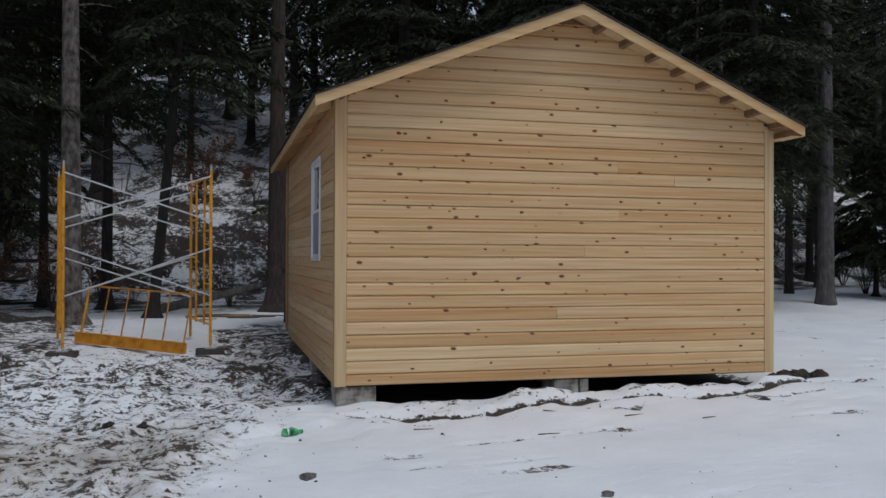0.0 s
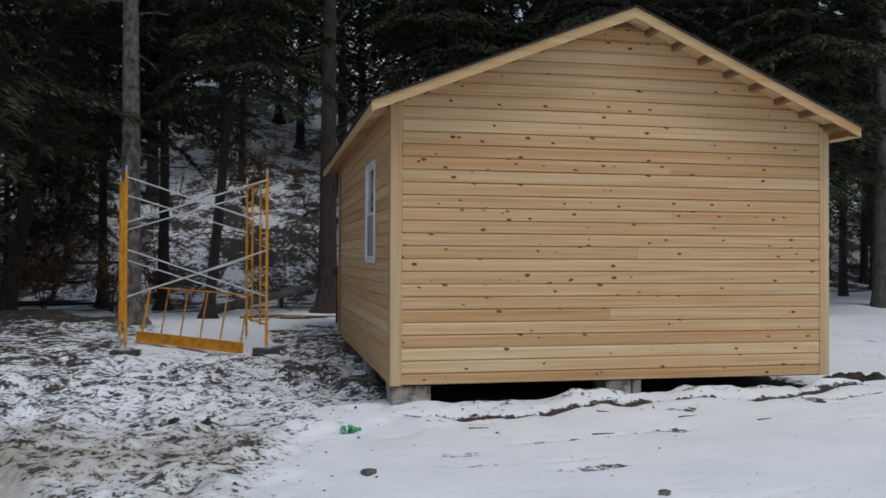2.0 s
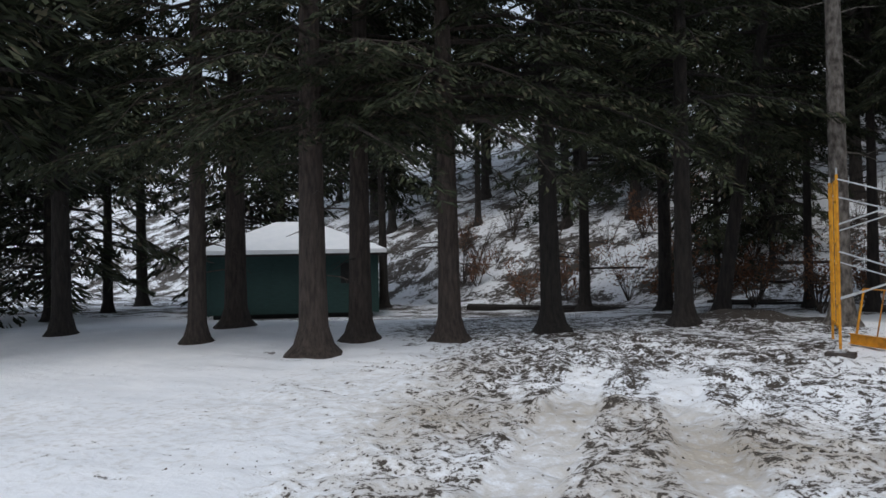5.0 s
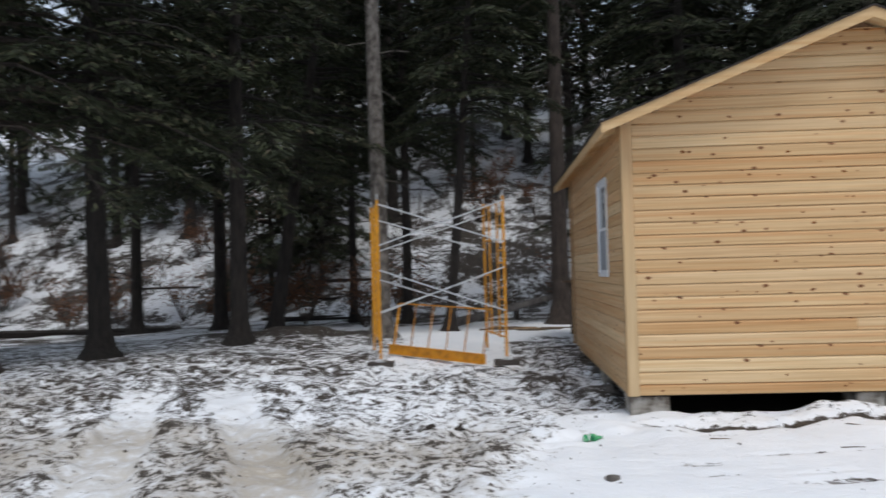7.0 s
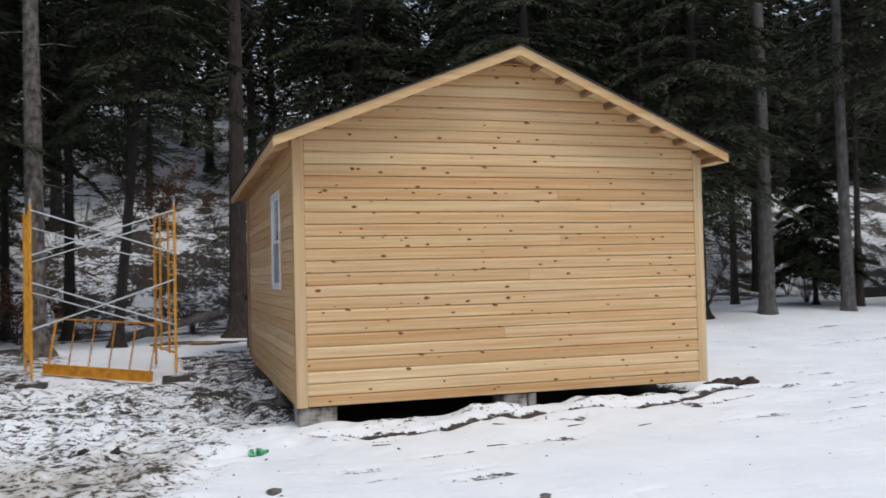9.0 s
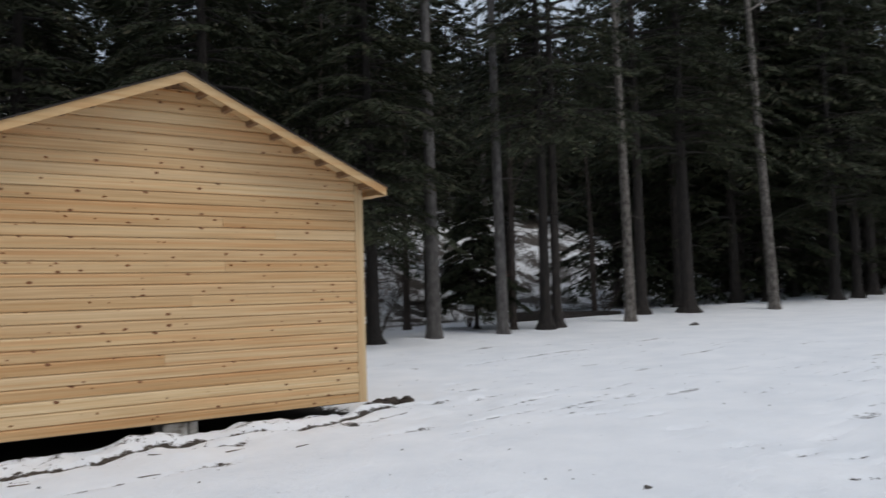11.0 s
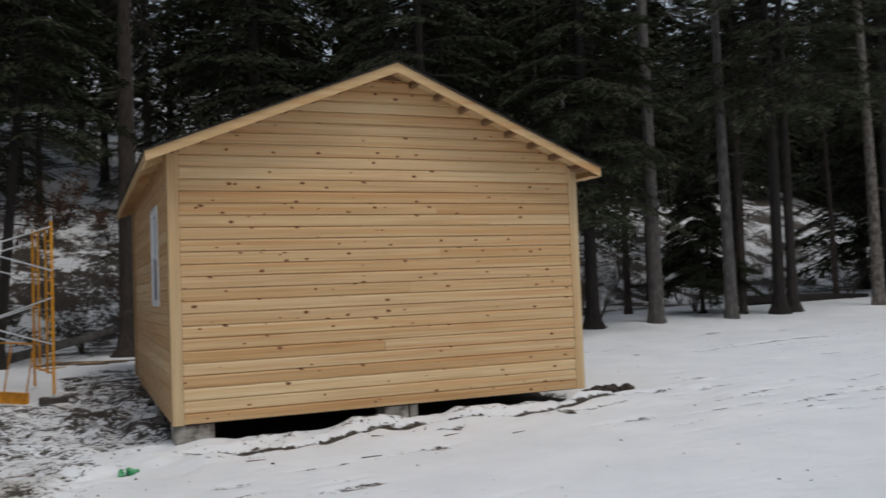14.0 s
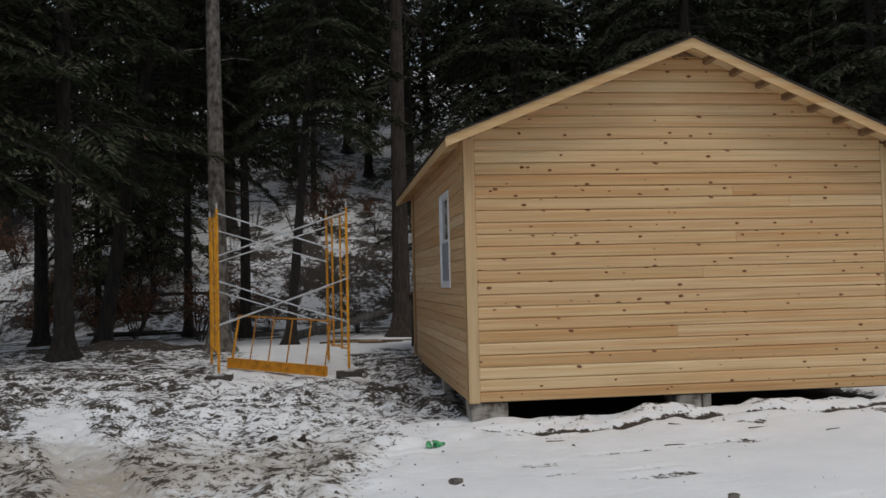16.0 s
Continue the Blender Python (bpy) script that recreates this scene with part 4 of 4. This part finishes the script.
while len(placed) < 74 and tries < 6000:
    tries += 1
    x = rng.uniform(-36, 40)
    y = rng.uniform(20, 42)
    foot = 22.0 + 0.25 * max(-x - 2, 0) + 0.10 * max(x - 14, 0)
    if y < foot + (6.5 if x < -3 else 3.4 if x < 12 else 6.0 if x < 20 else 3.5):
        continue
    gap = 2.9 if y < foot + 16 else 3.6
    if 0.62 < x / (y + 1.5) < 1.3 or any((x - a) ** 2 + (y - b) ** 2 < gap * gap for a, b in placed):
        continue
    if -24 < x < -11 and y < 28 or -3.4 < x < 1.6 and y < 28.5:
        continue
    placed.append((x, y))
    k = rng.choice((0, 0, 1, 1, 2, 2, 3, 4))
    s = rng.uniform(0.85, 1.2)
    copy_thing(protos[k], Matrix.LocRotScale((x, y, at(x, y) - 0.05), Euler((0, 0, rng.uniform(0, 6.28))), (s, s, s * rng.uniform(0.9, 1.12))))
# up the north-east slope: low bushy growth above the open snow, a few slender trunks before it
for row, (q, rise) in enumerate(((10.5, 0.22), (14.0, 0.28), (18.0, 0.345))):
    for i in range(17):
        slant = math.tan(radians(29.5 + 25.5 * (i + rng.uniform(0.1, 0.9)) / 17))
        x = slant * (22.1 + q + rng.uniform(-1.2, 1.2)) / (1 - 0.1 * slant)
        y = x / slant - 1.5
        ground_z = at(x, y)
        s = (rise * rng.uniform(0.85, 1.1) * math.hypot(x, y) + 1.3 - ground_z) / 12
        placed.append((x, y))
        copy_thing(protos[6], Matrix.LocRotScale((x, y, ground_z - 0.05), Euler((0, 0, rng.uniform(0, 6.28))), (s * 1.15, s * 1.15, s)))
for x, y, k in ((13.6, 23.4, 3), (16.2, 25.2, 4), (18.3, 23.6, 3), (20.6, 26.4, 5), (22.8, 24.4, 3), (24.6, 27.8, 4), (19.4, 29.2, 3), (15.4, 28.4, 3)):
    s = rng.uniform(0.8, 1.0)
    copy_thing(protos[k], Matrix.LocRotScale((x, y, at(x, y) - 0.05), Euler((0, 0, rng.uniform(0, 6.28))), (s, s, s)))
# a dark thicket behind the mound of soil
for x, y in ((-7.3, 25.8), (-5.8, 26.2), (-6.4, 28.0)):
    s = rng.uniform(0.8, 1.0)
    copy_thing(protos[6], Matrix.LocRotScale((x, y, at(x, y) - 0.05), Euler((0, 0, rng.uniform(0, 6.28))), (s * 0.62, s * 0.62, s)))
# the dense wood to the east
count = 0
while count < 34:
    x, y = rng.uniform(17, 66), rng.uniform(-8, 48)
    edge = 18.6 if x < 30 else 18.6 - 0.62 * (x - 30)
    if y < edge or (34 < x < 50 and y < 21 and x < 34 + 14) or x * 0.35 + y < 22 or x / (y + 1.5) < 1.3:
        continue
    if any((x - a) ** 2 + (y - b) ** 2 < 5.5 for a, b in placed):
        continue
    placed.append((x, y))
    count += 1
    s = rng.uniform(0.9, 1.15)
    copy_thing(protos[rng.choice((0, 1, 2, 2, 3))], Matrix.LocRotScale((x, y, at(x, y) - 0.05), Euler((0, 0, rng.uniform(0, 6.28))), (s, s, s * 1.12)))
for x, y, k in ((40.0, 20.2, 0), (43.2, 18.8, 2), (38.4, 17.9, 1), (45.8, 16.0, 2), (47.4, 12.6, 0), (48.4, 8.6, 2), (47.0, 4.4, 1), (35.4, 16.2, 2), (33.0, 15.6, 1), (41.6, 22.6, 2), (46.0, 19.5, 0), (50.5, 14.5, 2), (51.5, 10.5, 0), (50.0, 3.0, 2), (29.6, 17.2, 0)):
    s = rng.uniform(0.95, 1.15)
    copy_thing(protos[k], Matrix.LocRotScale((x, y, at(x, y) - 0.05), Euler((0, 0, rng.uniform(0, 6.28))), (s, s, s * 1.1)))
for x, y in ((28.0, 20.6), (30.4, 18.9), (32.6, 18.0), (34.6, 19.2), (37.0, 17.2), (36.8, 20.2), (39.6, 18.0), (42.0, 20.4), (44.6, 17.6), (46.6, 14.6), (30.5, 22.5)):
    s = rng.uniform(0.85, 1.15)
    copy_thing(protos[6], Matrix.LocRotScale((x, y, at(x, y) - 0.05), Euler((0, 0, rng.uniform(0, 6.28))), (s, s, s)))
for x, y, k in ((54.0, 12.0, 6), (56.5, 18.0, 6), (55.0, 5.0, 6), (58.0, 24.0, 6), (53.0, 22.0, 2), (57.0, 0.0, 6), (52.0, 17.0, 6), (49.5, 19.5, 6)):
    s = rng.uniform(1.05, 1.25) * (1.3 if x > 49 and y > 4 else 1.0)
    copy_thing(protos[k], Matrix.LocRotScale((x, y, at(x, y) - 0.05), Euler((0, 0, rng.uniform(0, 6.28))), (s, s, s)))
# the wood closes round the clearing on the west
for x, y, k in ((-15.6, 7.6, 1), (-17.4, 10.6, 0), (-19.8, 7.4, 2), (-22.0, 11.5, 1), (-24.6, 8.6, 2), (-24.4, 15.0, 6), (-26.5, 18.6, 1), (-24.0, 22.5, 6), (-20.5, 25.0, 1), (-28.5, 12.6, 2), (-29.5, 22.5, 2), (-25.5, 26.5, 0), (-31.5, 17.0, 6), (-21.5, 3.6, 1), (-26.5, 3.0, 2), (-18.2, 23.6, 3), (-33.0, 9.0, 1), (-30.0, 5.5, 6)):
    s = rng.uniform(1.0, 1.25)
    copy_thing(protos[k], Matrix.LocRotScale((x, y, at(x, y) - 0.05), Euler((0, 0, rng.uniform(0, 6.28))), (s, s, s)))
# a few behind the camera and to the far sides close the clearing
for i in range(12):
    a = math.pi * (1.02 + 0.96 * i / 11)
    d = rng.uniform(24, 34)
    x, y = d * math.cos(a), d * math.sin(a)
    s = rng.uniform(0.9, 1.2)
    copy_thing(protos[i % 4], Matrix.LocRotScale((x, y, at(x, y) - 0.05), Euler((0, 0, rng.uniform(0, 6.28))), (s, s, s)))


# ---- green camp buildings ----
def camp_building(name, label, x, y, turn, w, d, h, roof_h, z):
    ob = thing(name, pose(x, y, z, 0, 0, turn), label, "building", "green camp buildings")
    # solid box, its near-black painting the shade beneath the raised floor
    part("base", boxed(0.15, w - 0.15, 0.15, d - 0.15, -0.3, 0.14), BLACK, ob, "near-black block standing in for the shade under the floor")
    wall = part("wall", boxed(0, w, 0, d, 0.14, h), GREEN_WALL, ob, "dark green board wall")
    n = int(w / 0.61)
    for i in range(1, n):
        part("batten", boxed(i * w / n - 0.02, i * w / n + 0.02, -0.022, -0.001, 0.16, h - 0.02), GREEN_WALL, wall)
    part("corner_post", boxed(-0.03, 0.07, -0.03, 0.07, 0.12, h - 0.01), GREEN_WALL, ob)
    part("corner_post", boxed(w - 0.07, w + 0.03, -0.03, 0.07, 0.12, h - 0.01), GREEN_WALL, ob)
    win = part("window", boxed(0.78 * w, 0.78 * w + 0.6, -0.03, -0.002, h * 0.55, h * 0.88), BLACK, ob, "dark screened window")
    part("sill", boxed(0.78 * w - 0.04, 0.78 * w + 0.64, -0.05, -0.002, h * 0.55 - 0.05, h * 0.55 - 0.002), GREEN_WALL, win)
    o, run = 0.30, min(d, w) * 0.5
    for key, lift, edge, mat, lab in (("roof", 0.0, 0.0, BLACK, "dark roof edge"), ("snow_cover", 0.05, -0.03, SNOW_ROOF, "thick smooth snow on the roof")):
        bm = bmesh.new()
        e = o + edge
        low = [bm.verts.new(c) for c in ((-e, -e, h + lift), (w + e, -e, h + lift), (w + e, d + e, h + lift), (-e, d + e, h + lift))]
        eave = [bm.verts.new((v.co.x, v.co.y, v.co.z + (0.05 if lift == 0 else 0.13))) for v in low]
        top = [bm.verts.new((run * 0.9, d / 2, h + roof_h + lift * 3)), bm.verts.new((w - run * 0.9, d / 2, h + roof_h + lift * 3))]
        bm.faces.new(low[::-1])
        for i in range(4):
            bm.faces.new((low[i], low[(i + 1) % 4], eave[(i + 1) % 4], eave[i]))
        bm.faces.new((eave[0], eave[1], top[1], top[0]))
        bm.faces.new((eave[1], eave[2], top[1]))
        bm.faces.new((eave[2], eave[3], top[0], top[1]))
        bm.faces.new((eave[3], eave[0], top[0]))
        part(key, bm, mat, ob, lab)
    return ob


camp_building("camp_building", "dark green camp cabin with snow on its hip roof", -19.4, 16.6, 40, 4.9, 4.2, 1.82, 0.95, -0.24)
camp_building("camp_building", "dark green camp cabin with snowy hip roof in the wood", 37.75, 13.1, -62, 6.0, 5.0, 2.36, 1.0, 0.70)

# ---- small things ----
def lump(name, label, x, y, r, seed, material, flat=0.5, group=""):
    bm = bmesh.new()
    bmesh.ops.create_icosphere(bm, subdivisions=2, radius=r)
    rs = random.Random(seed)
    off = Vector((rs.uniform(0, 50), rs.uniform(0, 50), rs.uniform(0, 50)))
    for v in bm.verts:
        v.co *= 1 + 0.9 * noise.noise(v.co / r * 1.1 + off) + 0.35 * noise.noise(v.co / r * 2.7 + off)
        v.co.z *= flat
    ob = part(name, bm, material)
    ob.location = (x, y, at(x, y) + 0.08 * r)
    ob.rotation_euler = (0, 0, rs.uniform(0, 6))
    return tagged(ob, label, name.replace("_", " "), group)


lump("stone", "small dark stone lying in the snow", 5.15, 7.15, 0.06, 1, STONE)
lump("stone", "small dark stone with snow around it", 0.47, 5.65, 0.06, 2, STONE)
lump("soil_clod", "dark clod of soil on slushy snow", -1.05, 7.7, 0.05, 3, SOIL, 0.8)
lump("soil_clod", "dark clod of soil on slushy snow", -0.77, 7.68, 0.05, 4, SOIL, 0.8)
lump("stone", "small dark stone lying on smooth snow", 2.24, 4.6, 0.045, 5, STONE)
lump("stone", "small dark stone lying on smooth snow", 5.0, 2.8, 0.035, 6, STONE)
lump("stone", "dark stone lying on distant snow", 20.1, 13.6, 0.12, 7, STONE)
rng = random.Random(52)
for i in range(13):
    x, y = 6.05 + 0.62 * rng.random(), 8.22 + 0.25 * rng.random()
    lump("soil_clod", "dark clod of turned soil at the cabin's corner", x, y, rng.uniform(0.045, 0.09), 20 + i, SOIL, 0.75, "clods at the corner")
for i, (x, y, r) in enumerate([(1.06, 8.95, 0.08), (1.02, 9.5, 0.10), (1.08, 9.95, 0.07), (1.04, 11.2, 0.10), (1.06, 11.8, 0.08), (1.0, 12.4, 0.09)]):
    lump("stone", "rusty brown stone under the cabin's side", x, y, r, 60 + i, STONE, 0.75, "stones under the side wall")


def bottle():
    """A crushed green bottle lying on the snow."""
    x, y = 0.51, 7.2
    ob = thing("bottle", pose(x - 0.10, y, at(x, y) + 0.035, 0, 90, 8), "crumpled green plastic bottle lying in the snow", "bottle")
    prof = [(0.0, 0.026), (0.006, 0.034), (0.035, 0.037), (0.06, 0.027), (0.075, 0.030), (0.10, 0.037), (0.12, 0.032), (0.145, 0.017), (0.165, 0.013)]
    vs, fs = tube([(0.004 * math.sin(60 * z), 0.006 * math.cos(75 * z), z) for z, _ in prof], [r for _, r in prof], 12)
    part("body", (vs, [], fs), CAN_GREEN, ob)
    part("wrapper", rod((0, 0, 0.040), (0, 0, 0.056), 0.036, 12), CAN_METAL, ob, "pale torn wrapper")
    part("cap", rod((0, 0, 0.164), (0, 0, 0.182), 0.015, 10), CAN_GREEN, ob)


bottle()


def scatter(name, label, count, seed, sampler, size, material, kind="stuff"):
    """Many small irregular chips joined in one mesh."""
    rs = random.Random(seed)
    vs, fs = [], []
    made = 0
    while made < count:
        x, y = sampler(rs)
        if x is None:
            continue
        made += 1
        z = at(x, y)
        r = size * rs.uniform(0.4, 1.3)
        a0 = rs.uniform(0, 6.28)
        st = rs.uniform(0.45, 1.0)
        base = len(vs)
        for j in range(6):
            a = j * math.pi / 3
            q = r * rs.uniform(0.7, 1.2)
            px, py = q * math.cos(a), q * st * math.sin(a)
            vs.append((x + px * math.cos(a0) - py * math.sin(a0), y + px * math.sin(a0) + py * math.cos(a0), z - 0.012))
        vs.append((x + rs.uniform(-0.3, 0.3) * r, y + rs.uniform(-0.3, 0.3) * r, z + r * rs.uniform(0.1, 0.5)))
        fs += [(base + j, base + (j + 1) % 6, base + 6) for j in range(6)]
    ob = part(name, (vs, [], fs), material)
    return tagged(ob, label, "debris", kind=kind)


def in_yard(rs):
    x, y = rs.uniform(-6, 1.0), rs.uniform(3.5, 12.5)
    s = surface(x, y)
    return (x, y) if rs.random() < float(s[1]) * 1.6 else (None, None)


def in_snow(rs):
    x, y = rs.uniform(1, 16), rs.uniform(2.5, 14)
    return (x, y) if not (0.8 < x < 6.1 and 7.9 < y < 13.3) else (None, None)


def by_wall(rs):
    if rs.random() < 0.5:
        return rs.uniform(0.25, 0.95), rs.uniform(8.3, 14)
    x = rs.uniform(1.0, 6.6)
    return x, 7.52 + 0.10 * math.sin(x * 2.3) + 0.07 * (x - 2.4) * float(step(2.0, 6.0, x)) + rs.gauss(0, 0.10)


scatter("soil_crumbs", "dark crumbs of soil trodden into the snow", 2200, 1, in_yard, 0.028, SOIL)
scatter("leaf_litter", "scattered dark leaves and crumbs on the snow", 240, 2, in_snow, 0.026, SOIL)
scatter("soil_crumbs", "dark soil crumbs along the cabin's foot", 520, 3, by_wall, 0.026, SOIL)


def stick(x, y, length, turn, r, label="fallen stick lying on the snow", mat=None, category="stick", name="stick", tilt=0.0):
    rs = random.Random(int(abs(x * 991) + abs(y * 577)))
    ob = part(name, tubes([([(length * (t - 0.5), rs.uniform(-0.03, 0.03) * length, length * (t - 0.5) * tilt) for t in (0, 0.3, 0.65, 1)], [r, r * 0.9, r * 0.75, r * 0.4], 6)]), mat or STICK)
    ob.location = (x, y, at(x, y) + r * 0.6 + abs(tilt) * length * 0.5)
    ob.rotation_euler = (0, 0, radians(turn))
    return tagged(ob, label, category, "sticks on the ground")


for i in range(12):
    rs = random.Random(300 + i)
    stick(0.5 + rs.uniform(-0.9, 0.5), 17.0 + rs.uniform(-0.8, 0.7), rs.uniform(0.4, 1.1), rs.uniform(-60, 60), rs.uniform(0.015, 0.035), "split branch in a pile behind the cabin", CUT_WOOD if i % 3 == 0 else STICK)
stick(0.1, 18.6, 3.2, 12, 0.10, "fallen log slanting out of the snow", BARK_GREY, "log", "log", 0.22)
stick(19.6, 18.2, 4.6, -8, 0.16, "dark fallen log at the wood's edge", BARK_DARK, "log", "log")
stick(-11.5, 24.0, 7.0, 4, 0.13, "dark fallen log below the hillside", BARK_DARK, "log", "log")
for i, (x, y, n, a) in enumerate([(3.6, 6.9, 0.22, 12), (4.2, 6.6, 0.18, 20), (2.6, 6.5, 0.2, 4), (1.6, 6.9, 0.18, -6), (2.9, 7.2, 0.16, -40)]):
    stick(x, y, n, a, 0.006, "thin twig half sunk in the snow")


def shrub(x, y, seed, leaves=True):
    rs = random.Random(seed)
    ob = thing("shrub", pose(x, y, at(x, y)), "low shrub with rust-brown dry leaves" if leaves else "thin leafless brush standing in the snow", "shrub", "undergrowth")
    rows, vs, fs = [], [], []
    for _ in range(12):
        az, n = rs.uniform(0, 6.28), rs.uniform(0.8, 2.0)
        d = Vector((0.5 * math.cos(az), 0.5 * math.sin(az), 1)).normalized()
        tip = d * n
        rows.append(([Vector((0, 0, -0.1)), d * n * 0.5, tip], [0.012, 0.008, 0.003], 4))
        for _ in range(5):
            e = tip * rs.uniform(0.3, 1)
            f2 = e + Vector((rs.uniform(-1, 1), rs.uniform(-1, 1), rs.uniform(0, 0.7))) * 0.4
            rows.append(([e, f2], [0.005, 0.002], 3))
            for _ in range(9 if leaves else 0):
                c = e.lerp(f2, rs.random()) + Vector((rs.gauss(0, 0.06), rs.gauss(0, 0.06), rs.gauss(0, 0.06)))
                a = Vector((rs.gauss(0, 1), rs.gauss(0, 1), rs.gauss(0, 1))).normalized()
                b = a.orthogonal().normalized()
                base = len(vs)
                vs += [tuple(c - a * 0.045), tuple(c + b * 0.022), tuple(c + a * 0.045), tuple(c - b * 0.022)]
                fs.append((base, base + 1, base + 2, base + 3))
    part("stemwork", tubes(rows), BARK_BROWN, ob)["kind"] = "stuff"
    if leaves:
        part("foliage", (vs, [], fs), DRY_LEAF, ob)["kind"] = "stuff"


for i, (x, y) in enumerate([(-5.9, 20.4), (-5.2, 20.9), (-3.6, 20.0), (-7.6, 21.5), (-13.6, 25.4), (-12.4, 26.2), (-8.3, 26.0), (-2.9, 22.8), (-17.0, 28.0), (13.6, 21.0), (12.6, 20.2), (14.6, 22.0), (18.0, 20.0)]):
    shrub(x, y, 400 + i, True)
for i, (x, y) in enumerate([(12.9, 18.5), (16.0, 18.4), (18.4, 17.8), (21.0, 17.6), (-3.4, 19.2), (0.2, 20.4)]):
    shrub(x, y, 440 + i, False)
# brush over the hillside
thicket = [o for o in scene.objects if o.name.startswith("shrub") and o.parent is None]
for i in range(70):
    x = rng.uniform(-20, 22)
    y = rng.uniform(21.5, 31) + 0.2 * max(-x - 2, 0)
    s = rng.uniform(0.6, 1.3)
    if -23 < x < -12 and y < 27:
        continue
    copy_thing(thicket[13 + i % 6] if i % 5 else thicket[i % 13], Matrix.LocRotScale((x, y, at(x, y)), Euler((0, 0, rng.uniform(0, 6.28))), (s, s, s)))
for i in range(14):
    x, y = rng.uniform(-14, 20), rng.uniform(21.5, 29)
    stick(x, y, rng.uniform(1.5, 4.5), rng.uniform(-40, 40), rng.uniform(0.03, 0.08), "dark fallen branch on the snowy slope", BARK_DARK)


def sawhorse():
    z = at(0.4, 15.2)
    ob = thing("sawhorse", pose(0.97, 15.1, z, 0, 0, 4), "rough wooden sawhorse with planks behind the cabin", "sawhorse")
    part("beam", boxed(0, 0.9, -0.05, 0.05, 0.88, 0.97, 0.004), WET_WOOD, ob)
    for a, b in ((0.1, -1), (0.1, 1), (0.8, -1), (0.8, 1)):
        part("leg", rod((a, b * 0.05, 0.90), (a, b * 0.26, -0.02), 0.025, 4), WET_WOOD, ob)
    part("plank", boxed(-0.1, 1.0, -0.09, 0.10, 0.973, 1.01, 0.003), STICK, ob, "pale sawn plank")


sawhorse()
